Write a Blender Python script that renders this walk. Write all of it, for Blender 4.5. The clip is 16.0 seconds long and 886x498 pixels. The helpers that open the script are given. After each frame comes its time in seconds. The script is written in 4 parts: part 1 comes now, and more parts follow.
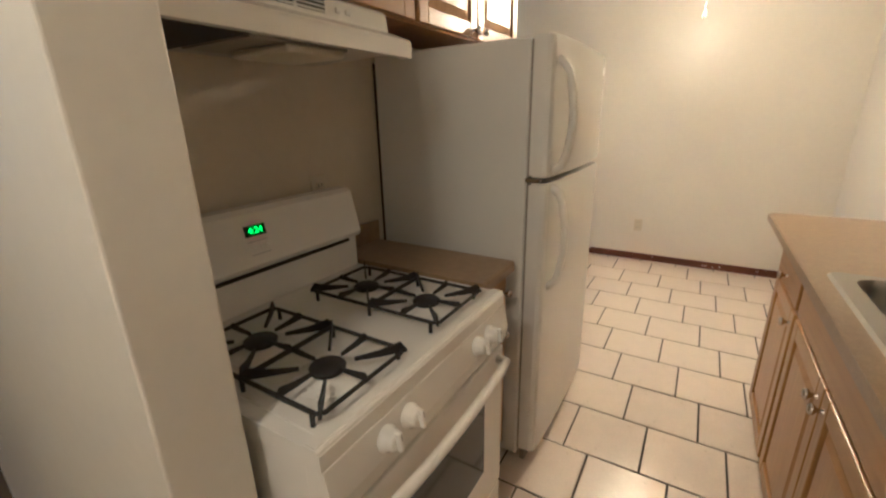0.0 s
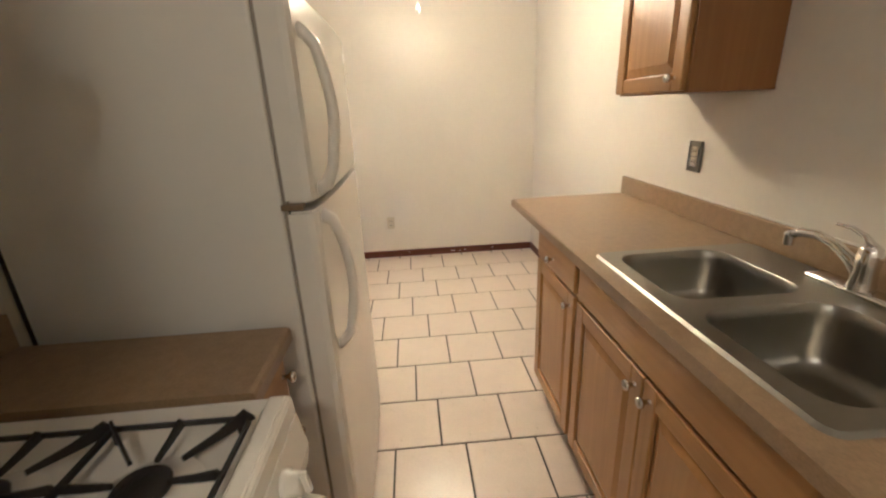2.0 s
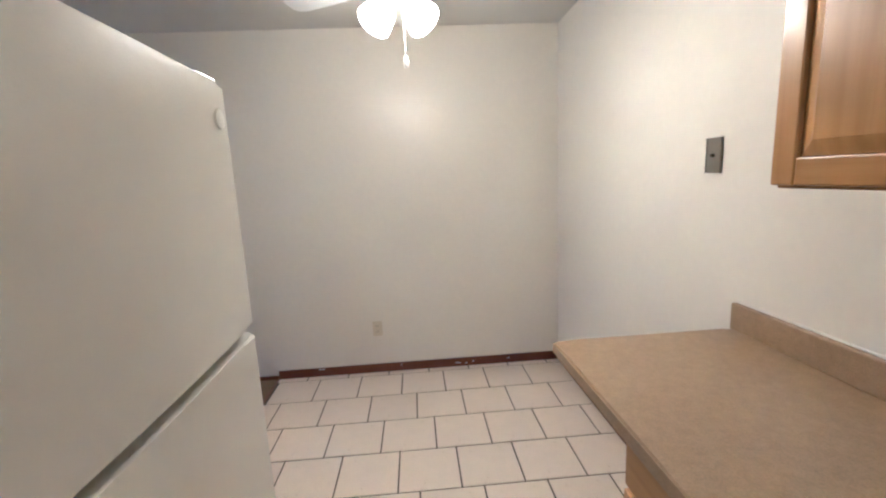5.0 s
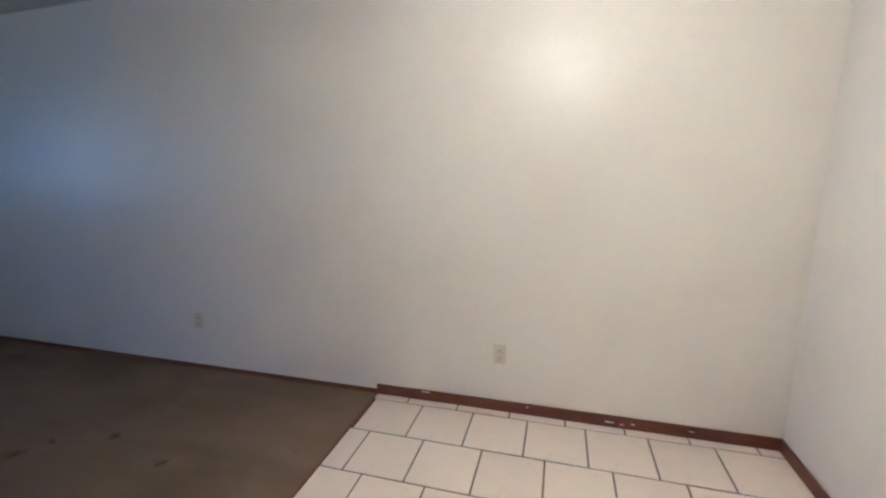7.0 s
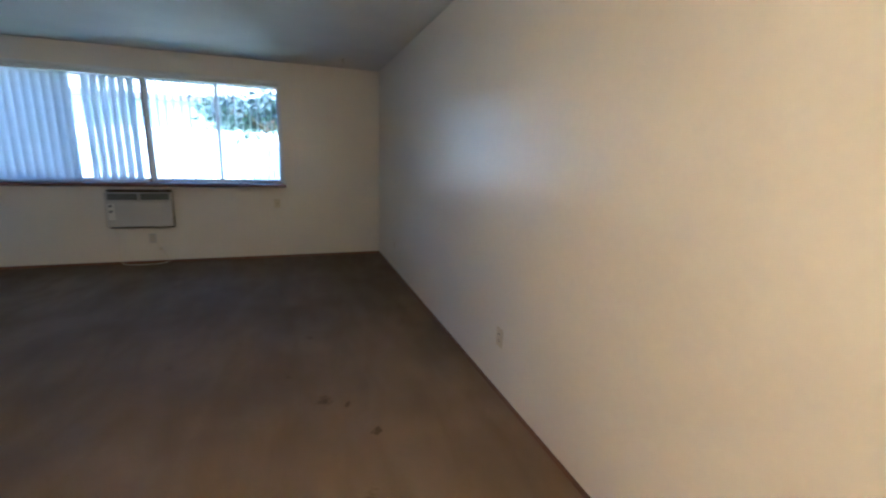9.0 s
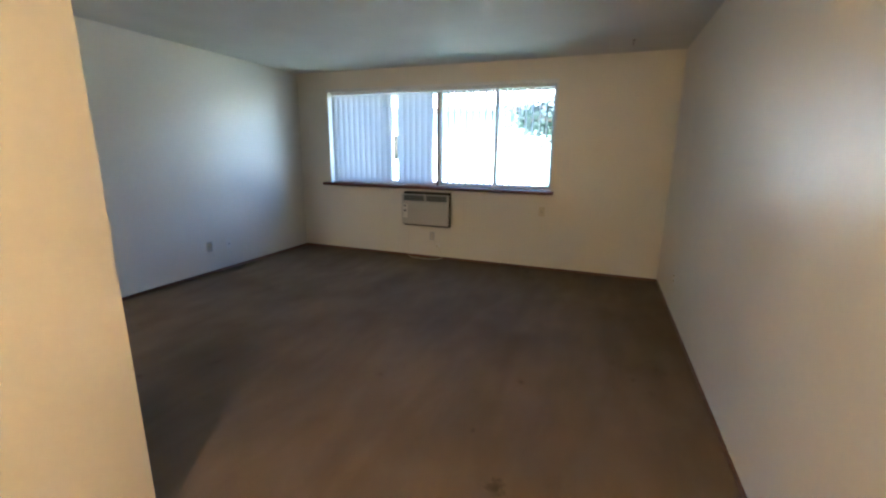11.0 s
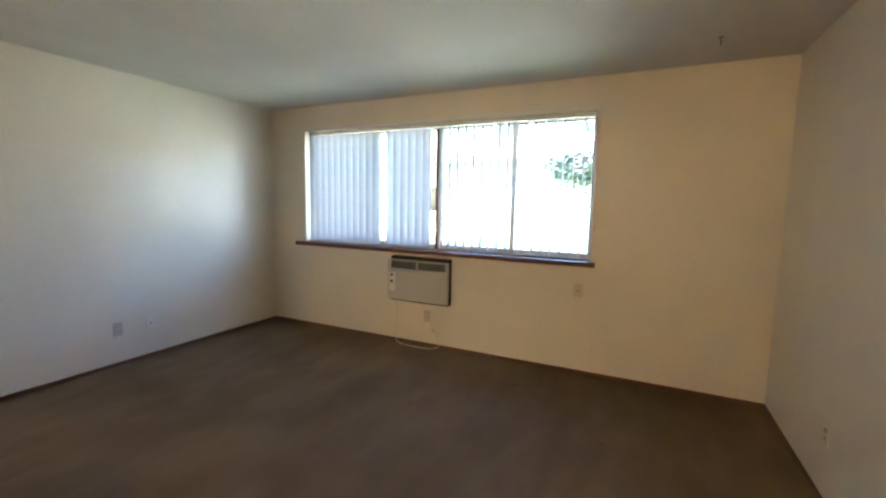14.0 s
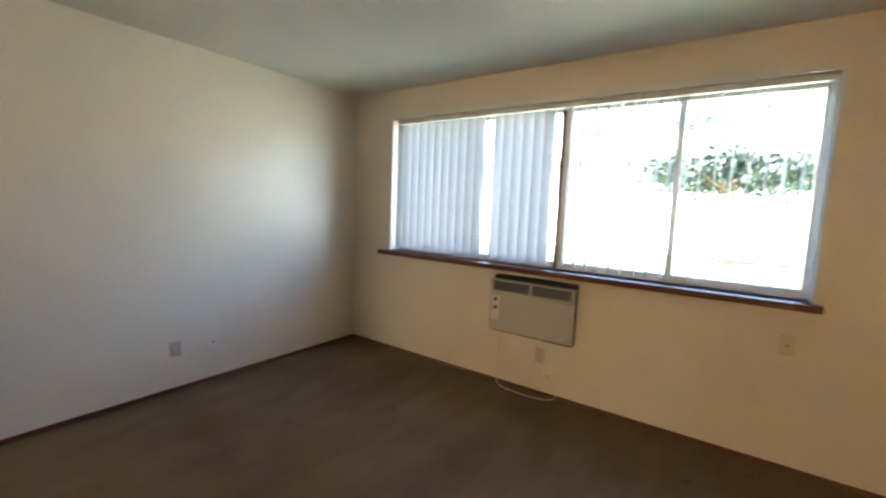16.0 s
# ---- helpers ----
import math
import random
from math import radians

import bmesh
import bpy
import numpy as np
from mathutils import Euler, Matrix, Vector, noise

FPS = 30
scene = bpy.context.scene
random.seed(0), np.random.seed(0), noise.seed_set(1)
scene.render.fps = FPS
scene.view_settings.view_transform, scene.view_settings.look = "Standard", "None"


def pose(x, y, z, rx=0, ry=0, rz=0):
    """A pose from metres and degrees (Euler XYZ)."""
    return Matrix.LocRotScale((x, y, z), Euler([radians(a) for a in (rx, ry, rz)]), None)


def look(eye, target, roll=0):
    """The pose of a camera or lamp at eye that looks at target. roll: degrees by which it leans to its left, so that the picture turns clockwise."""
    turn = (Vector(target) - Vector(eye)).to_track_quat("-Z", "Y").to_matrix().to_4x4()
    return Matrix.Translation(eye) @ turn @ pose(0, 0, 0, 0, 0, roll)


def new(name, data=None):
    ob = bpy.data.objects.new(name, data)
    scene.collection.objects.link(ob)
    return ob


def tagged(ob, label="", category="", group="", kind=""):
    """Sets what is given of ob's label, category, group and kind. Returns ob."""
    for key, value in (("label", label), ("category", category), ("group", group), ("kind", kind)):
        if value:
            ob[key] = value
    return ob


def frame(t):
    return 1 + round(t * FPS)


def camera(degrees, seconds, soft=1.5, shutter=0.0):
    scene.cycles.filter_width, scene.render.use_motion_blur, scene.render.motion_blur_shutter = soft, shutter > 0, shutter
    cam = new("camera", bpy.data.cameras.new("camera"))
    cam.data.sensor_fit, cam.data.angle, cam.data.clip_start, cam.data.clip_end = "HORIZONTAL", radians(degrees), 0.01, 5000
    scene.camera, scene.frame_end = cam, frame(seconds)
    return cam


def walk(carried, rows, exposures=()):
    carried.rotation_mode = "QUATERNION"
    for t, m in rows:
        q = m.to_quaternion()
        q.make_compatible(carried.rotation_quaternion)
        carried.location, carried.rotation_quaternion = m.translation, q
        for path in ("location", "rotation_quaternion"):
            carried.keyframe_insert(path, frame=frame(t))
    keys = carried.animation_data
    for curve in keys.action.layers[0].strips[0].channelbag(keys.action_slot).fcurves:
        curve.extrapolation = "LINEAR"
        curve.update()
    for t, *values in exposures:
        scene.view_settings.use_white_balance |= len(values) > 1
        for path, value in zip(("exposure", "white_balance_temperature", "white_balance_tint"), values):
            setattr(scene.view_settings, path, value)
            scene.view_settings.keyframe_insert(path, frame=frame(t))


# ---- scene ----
cam = camera(93.5, 16.0, 2.2, 0.3)
PATH = [
    (0, (0.338, 0.009, 1.41), (-0.661, 1.632, 0.805), -1.3),
    (0.5, (0.33, 0.019, 1.419), (-0.552, 1.764, 0.999), -2.1),
    (1, (0.269, 0.126, 1.43), (-0.19, 2.02, 0.982), -2.5),
    (1.5, (0.159, 0.26, 1.43), (0.099, 2.189, 0.903), -3.1),
    (2, (0.138, 0.415, 1.399), (0.261, 2.306, 0.759), -2.5),
    (2.5, (0.23, 0.631, 1.414), (0.31, 2.524, 0.772), -1.9),
    (3, (0.282, 0.753, 1.415), (0.23, 2.644, 0.764), -2.6),
    (3.5, (0.277, 0.946, 1.417), (0.274, 2.837, 0.765), -3.2),
    (4, (0.229, 1.161, 1.462), (0.323, 3.093, 0.955), -3.3),
    (4.2, (0.22, 1.21, 1.477), (0.359, 3.159, 1.047), -3.0),
    (6.3, (0.273, 1.758, 1.428), (0.151, 3.73, 1.118), -0.4),
    (6.5, (0.249, 1.883, 1.418), (0.03, 3.842, 1.076), -0.5),
    (7, (0.197, 2.178, 1.402), (-0.337, 4.067, 1.021), -0.7),
    (7.5, (0.183, 2.516, 1.461), (-0.732, 4.23, 0.987), 0.2),
    (8, (0.136, 2.751, 1.431), (-1.17, 4.179, 0.927), 2.1),
    (8.5, (-0.104, 3.092, 1.372), (-1.749, 4.158, 0.976), 2.6),
    (9, (-0.166, 3.292, 1.404), (-2.006, 3.946, 0.973), 1.9),
    (9.5, (-0.213, 3.489, 1.452), (-2.148, 3.67, 0.978), 2.1),
    (10, (-0.374, 3.604, 1.457), (-2.305, 3.4, 0.978), 1.1),
    (10.2, (-0.485, 3.658, 1.448), (-2.407, 3.361, 0.98), 1.0),
    (12.3, (-1.531, 3.734, 1.404), (-2.886, 2.348, 0.912), -1.4),
    (12.5, (-1.644, 3.722, 1.39), (-2.905, 2.251, 0.892), -1.6),
    (13, (-1.952, 3.733, 1.403), (-3.154, 2.214, 0.902), -0.9),
    (13.5, (-2.204, 3.691, 1.372), (-3.821, 2.596, 0.942), 1.3),
    (14, (-2.427, 3.511, 1.449), (-4.222, 2.656, 1.232), 1.1),
    (14.5, (-2.63, 3.375, 1.459), (-4.453, 2.571, 1.285), 0.6),
    (15, (-2.859, 3.231, 1.475), (-4.688, 2.441, 1.297), 1.0),
    (15.5, (-3.025, 3.048, 1.459), (-4.819, 2.189, 1.251), 2.3),
    (16, (-3.085, 2.772, 1.446), (-4.708, 1.622, 1.234), 2.3),
]
walk(cam, [(t, look(eye, target, roll)) for t, eye, target, roll in PATH],
     [(0, 3.0, 4300, 8), (1, 3.0, 4300, 8), (2.5, 3.05, 4200, 8), (4, 2.7, 3900, 10), (6.3, 3.0, 3700, 9), (7.5, 3.1, 3800, 8), (8.5, 3.3, 4200, 7),
      (10.2, 3.7, 4900, 7), (12.5, 4.15, 5250, 6), (13, 4.2, 5050, 6), (14, 4.25, 5950, 8), (15, 4.2, 6350, 9), (16, 4.15, 6450, 9)])

# ---------- world and sun ----------
world = bpy.data.worlds.new("world")
scene.world = world
world.use_nodes = True
_nt = world.node_tree
_sky = _nt.nodes.new("ShaderNodeTexSky")
_sky.sky_type = "NISHITA"
_sky.sun_disc = False
_sky.sun_elevation = radians(52)
_sky.sun_rotation = radians(125)
_nt.links.new(_sky.outputs["Color"], _nt.nodes["Background"].inputs["Color"])
_nt.nodes["Background"].inputs["Strength"].default_value = 0.15
_sun = bpy.data.lights.new("sun", "SUN")
_sun.energy, _sun.angle, _sun.color = 5.0, radians(0.5), (1.0, 0.94, 0.86)
sun = new("sun", _sun)
sun.matrix_world = look((12, -8, 18), (0, 0, 0))

BULB = 64.0      # bulbs in the fan's shades
SHADE = 15.0      # glow of the fan's glass shades
HALL_BULB = 15.0
ENTRY_BULB = 10.0

# ---------- plan ----------
YF = 4.408       # long wall
XS = 1.305       # sink wall
XW = -6.10       # window wall
YL = -0.505      # thermostat wall
ZC = 2.494       # ceiling
XH = -2.572      # corner of the hall
XK = -0.815      # wall behind the range
XC, YC = -1.78, 2.203   # corner of the closet block
XT = -0.876      # where tiles meet carpet


# ---------- materials ----------
def mat(name, base, rough=0.5, metal=0.0, var=0.06, scale=6.0, fine=0.0, fine_scale=120.0, bump=0.0, bump_scale=80.0, spec=0.5, rnd=0.0):
    """A surface with broad mottling, fine grain and relief."""
    m = bpy.data.materials.new(name)
    m.use_nodes = True
    nt = m.node_tree
    bs = nt.nodes["Principled BSDF"]
    bs.inputs["Roughness"].default_value = rough
    bs.inputs["Metallic"].default_value = metal
    bs.inputs["Specular IOR Level"].default_value = spec
    tc = nt.nodes.new("ShaderNodeTexCoord")
    n1 = nt.nodes.new("ShaderNodeTexNoise")
    n1.inputs["Scale"].default_value = scale
    n1.inputs["Detail"].default_value = 5
    nt.links.new(tc.outputs["Object"], n1.inputs["Vector"])
    ramp = nt.nodes.new("ShaderNodeValToRGB")
    ramp.color_ramp.elements[0].position, ramp.color_ramp.elements[1].position = 0.3, 0.7
    ramp.color_ramp.elements[0].color = (*[c * (1 - var) for c in base], 1)
    ramp.color_ramp.elements[1].color = (*[min(1, c * (1 + var)) for c in base], 1)
    nt.links.new(n1.outputs["Fac"], ramp.inputs["Fac"])
    col = ramp.outputs["Color"]
    if fine:
        n2 = nt.nodes.new("ShaderNodeTexNoise")
        n2.inputs["Scale"].default_value = fine_scale
        n2.inputs["Detail"].default_value = 3
        nt.links.new(tc.outputs["Object"], n2.inputs["Vector"])
        r2 = nt.nodes.new("ShaderNodeMapRange")
        r2.inputs["From Min"].default_value, r2.inputs["From Max"].default_value = 0.3, 0.7
        r2.inputs["To Min"].default_value, r2.inputs["To Max"].default_value = 1 - fine, 1 + fine
        nt.links.new(n2.outputs["Fac"], r2.inputs["Value"])
        mx = nt.nodes.new("ShaderNodeVectorMath")
        mx.operation = "SCALE"
        nt.links.new(col, mx.inputs[0])
        nt.links.new(r2.outputs["Result"], mx.inputs["Scale"])
        col = mx.outputs["Vector"]
    if rnd:
        oi = nt.nodes.new("ShaderNodeObjectInfo")
        r3 = nt.nodes.new("ShaderNodeMapRange")
        r3.inputs["To Min"].default_value, r3.inputs["To Max"].default_value = 1 - rnd, 1 + rnd
        nt.links.new(oi.outputs["Random"], r3.inputs["Value"])
        m3 = nt.nodes.new("ShaderNodeVectorMath")
        m3.operation = "SCALE"
        nt.links.new(col, m3.inputs[0])
        nt.links.new(r3.outputs["Result"], m3.inputs["Scale"])
        col = m3.outputs["Vector"]
    nt.links.new(col, bs.inputs["Base Color"])
    rr = nt.nodes.new("ShaderNodeMapRange")
    rr.inputs["To Min"].default_value, rr.inputs["To Max"].default_value = max(0.02, rough - 0.02), min(1, rough + 0.02)
    nt.links.new(n1.outputs["Fac"], rr.inputs["Value"])
    nt.links.new(rr.outputs["Result"], bs.inputs["Roughness"])
    if bump:
        n4 = nt.nodes.new("ShaderNodeTexNoise")
        n4.inputs["Scale"].default_value = bump_scale
        n4.inputs["Detail"].default_value = 4
        nt.links.new(tc.outputs["Object"], n4.inputs["Vector"])
        b = nt.nodes.new("ShaderNodeBump")
        b.inputs["Strength"].default_value = bump
        b.inputs["Distance"].default_value = 0.01
        nt.links.new(n4.outputs["Fac"], b.inputs["Height"])
        nt.links.new(b.outputs["Normal"], bs.inputs["Normal"])
    return m


def wood(name, dark, light, rough=0.35, axis="Z", scale=1.0):
    """Stained wood with grain drawn out along one axis."""
    m = bpy.data.materials.new(name)
    m.use_nodes = True
    nt = m.node_tree
    bs = nt.nodes["Principled BSDF"]
    bs.inputs["Roughness"].default_value = rough
    tc = nt.nodes.new("ShaderNodeTexCoord")
    mp = nt.nodes.new("ShaderNodeMapping")
    s = {"X": (2, 45, 45), "Y": (45, 2, 45), "Z": (45, 45, 2)}[axis]
    mp.inputs["Scale"].default_value = [v * scale for v in s]
    nt.links.new(tc.outputs["Object"], mp.inputs["Vector"])
    n1 = nt.nodes.new("ShaderNodeTexNoise")
    n1.inputs["Scale"].default_value, n1.inputs["Detail"].default_value, n1.inputs["Distortion"].default_value = 1.0, 6, 0.4
    nt.links.new(mp.outputs["Vector"], n1.inputs["Vector"])
    n2 = nt.nodes.new("ShaderNodeTexNoise")
    n2.inputs["Scale"].default_value = 3.0
    nt.links.new(tc.outputs["Object"], n2.inputs["Vector"])
    ad = nt.nodes.new("ShaderNodeMath")
    ad.operation = "MULTIPLY_ADD"
    ad.inputs[1].default_value = 0.5
    nt.links.new(n2.outputs["Fac"], ad.inputs[0])
    ml = nt.nodes.new("ShaderNodeMath")
    ml.operation = "MULTIPLY"
    ml.inputs[1].default_value = 0.5
    nt.links.new(n1.outputs["Fac"], ml.inputs[0])
    nt.links.new(ml.outputs[0], ad.inputs[2])
    ramp = nt.nodes.new("ShaderNodeValToRGB")
    ramp.color_ramp.elements[0].position, ramp.color_ramp.elements[1].position = 0.35, 0.65
    ramp.color_ramp.elements[0].color, ramp.color_ramp.elements[1].color = (*dark, 1), (*light, 1)
    nt.links.new(ad.outputs[0], ramp.inputs["Fac"])
    nt.links.new(ramp.outputs["Color"], bs.inputs["Base Color"])
    b = nt.nodes.new("ShaderNodeBump")
    b.inputs["Strength"].default_value, b.inputs["Distance"].default_value = 0.12, 0.004
    nt.links.new(n1.outputs["Fac"], b.inputs["Height"])
    nt.links.new(b.outputs["Normal"], bs.inputs["Normal"])
    return m


def glow(name, color, strength):
    m = bpy.data.materials.new(name)
    m.use_nodes = True
    bs = m.node_tree.nodes["Principled BSDF"]
    bs.inputs["Base Color"].default_value = (0.9, 0.9, 0.88, 1)
    bs.inputs["Emission Color"].default_value = (*color, 1)
    bs.inputs["Emission Strength"].default_value = strength
    return m


def carpet_material():
    m = mat("worn_carpet", (0.182, 0.132, 0.085), 0.95, var=0.15, scale=1.3, fine=0.28, fine_scale=260, bump=0.6, bump_scale=300, spec=0.1)
    nt = m.node_tree
    bs = nt.nodes["Principled BSDF"]
    src = bs.inputs["Base Color"].links[0].from_socket
    tc = [n for n in nt.nodes if n.type == "TEX_COORD"][0]
    col = src
    for sc, lo, hi, dark in ((1.1, 0.52, 0.72, 0.80), (7.0, 0.70, 0.76, 0.72)):
        n = nt.nodes.new("ShaderNodeTexNoise")
        n.inputs["Scale"].default_value, n.inputs["Detail"].default_value = sc, 2
        nt.links.new(tc.outputs["Object"], n.inputs["Vector"])
        r = nt.nodes.new("ShaderNodeMapRange")
        r.inputs["From Min"].default_value, r.inputs["From Max"].default_value = lo, hi
        r.inputs["To Min"].default_value, r.inputs["To Max"].default_value = 1.0, dark
        nt.links.new(n.outputs["Fac"], r.inputs["Value"])
        v = nt.nodes.new("ShaderNodeVectorMath")
        v.operation = "SCALE"
        nt.links.new(col, v.inputs[0])
        nt.links.new(r.outputs["Result"], v.inputs["Scale"])
        col = v.outputs["Vector"]
    mp = nt.nodes.new("ShaderNodeMapping")
    mp.inputs["Rotation"].default_value = (0, 0, radians(28))
    mp.inputs["Scale"].default_value = (1.0, 3.2, 1.0)
    nt.links.new(tc.outputs["Object"], mp.inputs["Vector"])
    n = nt.nodes.new("ShaderNodeTexNoise")
    n.inputs["Scale"].default_value, n.inputs["Detail"].default_value, n.inputs["Distortion"].default_value = 1.6, 5, 0.5
    nt.links.new(mp.outputs["Vector"], n.inputs["Vector"])
    r = nt.nodes.new("ShaderNodeMapRange")
    r.inputs["From Min"].default_value, r.inputs["From Max"].default_value = 0.35, 0.68
    r.inputs["To Min"].default_value, r.inputs["To Max"].default_value = 1.07, 0.88
    nt.links.new(n.outputs["Fac"], r.inputs["Value"])
    v = nt.nodes.new("ShaderNodeVectorMath")
    v.operation = "SCALE"
    nt.links.new(col, v.inputs[0])
    nt.links.new(r.outputs["Result"], v.inputs["Scale"])
    col = v.outputs["Vector"]
    for place, rad in (((-2.43, 3.40, 0), 0.055), ((-1.645, 3.54, 0), 0.045), ((-2.36, 3.515, 0), 0.03), ((-2.07, 3.645, 0), 0.04)):
        dist = nt.nodes.new("ShaderNodeVectorMath")
        dist.operation = "DISTANCE"
        wob = nt.nodes.new("ShaderNodeTexNoise")
        wob.inputs["Scale"].default_value = 25
        ad = nt.nodes.new("ShaderNodeVectorMath")
        ad.operation = "MULTIPLY_ADD"
        ad.inputs[1].default_value = (0.1, 0.1, 0)
        nt.links.new(tc.outputs["Object"], wob.inputs["Vector"])
        nt.links.new(wob.outputs["Color"], ad.inputs[0])
        nt.links.new(tc.outputs["Object"], ad.inputs[2])
        nt.links.new(ad.outputs["Vector"], dist.inputs[0])
        dist.inputs[1].default_value = (place[0] + 0.05, place[1] + 0.05, 0)
        r = nt.nodes.new("ShaderNodeMapRange")
        r.inputs["From Min"].default_value, r.inputs["From Max"].default_value = rad * 0.3, rad
        r.inputs["To Min"].default_value, r.inputs["To Max"].default_value = 0.45, 1.0
        nt.links.new(dist.outputs["Value"], r.inputs["Value"])
        v = nt.nodes.new("ShaderNodeVectorMath")
        v.operation = "SCALE"
        nt.links.new(col, v.inputs[0])
        nt.links.new(r.outputs["Result"], v.inputs["Scale"])
        col = v.outputs["Vector"]
    nt.links.new(col, bs.inputs["Base Color"])
    return m


def glass_material(name, tint=(1, 1, 1)):
    m = bpy.data.materials.new(name)
    m.use_nodes = True
    bs = m.node_tree.nodes["Principled BSDF"]
    bs.inputs["Base Color"].default_value = (*tint, 1)
    bs.inputs["Roughness"].default_value = 0.02
    bs.inputs["Transmission Weight"].default_value = 1.0
    bs.inputs["IOR"].default_value = 1.05
    return m


M_WALL = mat("cream_wall_paint", (0.74, 0.70, 0.61), 0.35, var=0.025, scale=1.6, fine=0.012, fine_scale=30, bump=0.09, bump_scale=14, spec=0.42)
# Same wall paint, rougher; shade behind the range is put into its colour.
M_WALLK = mat("shaded_cream_wall_paint", (0.60, 0.53, 0.40), 0.62, var=0.04, scale=2.5, fine=0.02, fine_scale=30, bump=0.07, bump_scale=16)
M_CEIL = mat("ceiling_paint", (0.66, 0.65, 0.61), 0.9, var=0.04, scale=2.0, fine=0.06, fine_scale=160, bump=0.45, bump_scale=140)
M_TILE = mat("cream_glazed_tile", (0.70, 0.61, 0.51), 0.28, var=0.025, scale=14, fine=0.03, fine_scale=90, bump=0.03, bump_scale=30, rnd=0.04)
M_GROUT = mat("dark_grout", (0.07, 0.06, 0.05), 0.9, var=0.2, scale=20, bump=0.3)
M_CARPET = carpet_material()
M_OAK = wood("oak_cabinet", (0.325, 0.165, 0.040), (0.44, 0.245, 0.068), 0.32)
M_OAKH = wood("oak_cabinet_cross", (0.325, 0.165, 0.040), (0.44, 0.245, 0.068), 0.32, axis="Y")
# Darker copy of the cabinet oak; shade on sides and recesses is coloured in.
M_OAKD = wood("oak_cabinet_shaded", (0.23, 0.105, 0.025), (0.30, 0.145, 0.036), 0.35)
M_BASE = wood("mahogany_baseboard", (0.08, 0.021, 0.011), (0.135, 0.042, 0.020), 0.4, axis="X")
M_BASEB = wood("brown_baseboard", (0.10, 0.038, 0.016), (0.17, 0.070, 0.030), 0.5, axis="X")
M_SILL = wood("dark_red_sill", (0.075, 0.022, 0.016), (0.13, 0.045, 0.032), 0.35, axis="Y")
M_TRIM = wood("orange_oak_trim", (0.34, 0.15, 0.045), (0.5, 0.24, 0.08), 0.4)
M_LAM = mat("speckled_laminate", (0.30, 0.208, 0.112), 0.33, var=0.09, scale=38, fine=0.13, fine_scale=240)
M_WHITE = mat("white_enamel", (0.76, 0.73, 0.66), 0.24, var=0.02, scale=3, bump=0.015, bump_scale=200)
M_FRIDGE = mat("pebbled_white_enamel", (0.74, 0.72, 0.66), 0.26, var=0.02, scale=3, bump=0.05, bump_scale=260)
M_GASKET = mat("grey_gasket", (0.30, 0.27, 0.22), 0.6, var=0.1)
M_IRON = mat("black_cast_iron", (0.012, 0.011, 0.010), 0.5, var=0.3, scale=30, bump=0.2, bump_scale=200)
M_BLACK = mat("black_glass", (0.01, 0.01, 0.01), 0.08, var=0.1)
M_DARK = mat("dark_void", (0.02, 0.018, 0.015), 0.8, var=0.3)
M_STEEL = mat("brushed_steel", (0.30, 0.285, 0.25), 0.33, 1.0, var=0.02, scale=4)
M_CHROME = mat("chrome", (0.75, 0.74, 0.72), 0.08, 1.0, var=0.03)
M_NICKEL = mat("satin_nickel", (0.58, 0.54, 0.48), 0.25, 1.0, var=0.05)
M_IVORY = mat("ivory_plastic", (0.62, 0.56, 0.42), 0.4, var=0.03)
M_BRONZE = mat("brown_bronze_cover", (0.20, 0.145, 0.085), 0.4, 0.3, var=0.1)
M_PLATE = mat("white_plastic", (0.74, 0.72, 0.66), 0.4, var=0.03)
M_GREY = mat("beige_grey_plastic", (0.50, 0.49, 0.46), 0.45, var=0.03)
M_GRILL = mat("ac_grille_grey", (0.16, 0.17, 0.18), 0.5, var=0.05)
M_VINYL = mat("vinyl_window_frame", (0.72, 0.72, 0.70), 0.4, var=0.03)
M_BLIND = mat("vertical_blind_vinyl", (0.56, 0.57, 0.59), 0.5, var=0.03, scale=8)
_bt = M_BLIND.node_tree
_tr = _bt.nodes.new("ShaderNodeBsdfTranslucent")
_tr.inputs["Color"].default_value = (0.80, 0.82, 0.85, 1)
_mx = _bt.nodes.new("ShaderNodeMixShader")
_mx.inputs["Fac"].default_value = 0.035
_bt.links.new(_bt.nodes["Principled BSDF"].outputs["BSDF"], _mx.inputs[1])
_bt.links.new(_tr.outputs["BSDF"], _mx.inputs[2])
_bt.links.new(_mx.outputs["Shader"], _bt.nodes["Material Output"].inputs["Surface"])
M_DOOR = mat("white_door_paint", (0.74, 0.74, 0.72), 0.4, var=0.02, bump=0.04, bump_scale=30)
M_GLASS = glass_material("window_glass")
M_SHADE = glow("lit_opal_glass", (1.0, 0.62, 0.27), SHADE)
M_BULB = glow("lit_bulb", (1.0, 0.62, 0.27), BULB)
M_HALLSHADE = glow("lit_hall_glass", (1.0, 0.64, 0.28), HALL_BULB)
M_ENTRYSHADE = glow("lit_entry_glass", (1.0, 0.68, 0.36), ENTRY_BULB)
M_LED = glow("green_display", (0.01, 0.8, 0.02), 0.5)
M_GRASS = mat("lawn", (0.07, 0.13, 0.03), 0.9, var=0.3, scale=0.6, fine=0.4, fine_scale=40, bump=0.5, bump_scale=60)
M_PAVE = mat("pale_concrete", (0.55, 0.53, 0.49), 0.85, var=0.08, scale=1.0, fine=0.1, fine_scale=60)
M_SIDING = mat("pale_siding", (0.78, 0.77, 0.74), 0.6, var=0.04, scale=0.6)
M_SHINGLE = mat("pale_shingles", (0.42, 0.40, 0.37), 0.9, var=0.15, scale=3, fine=0.2, fine_scale=20)
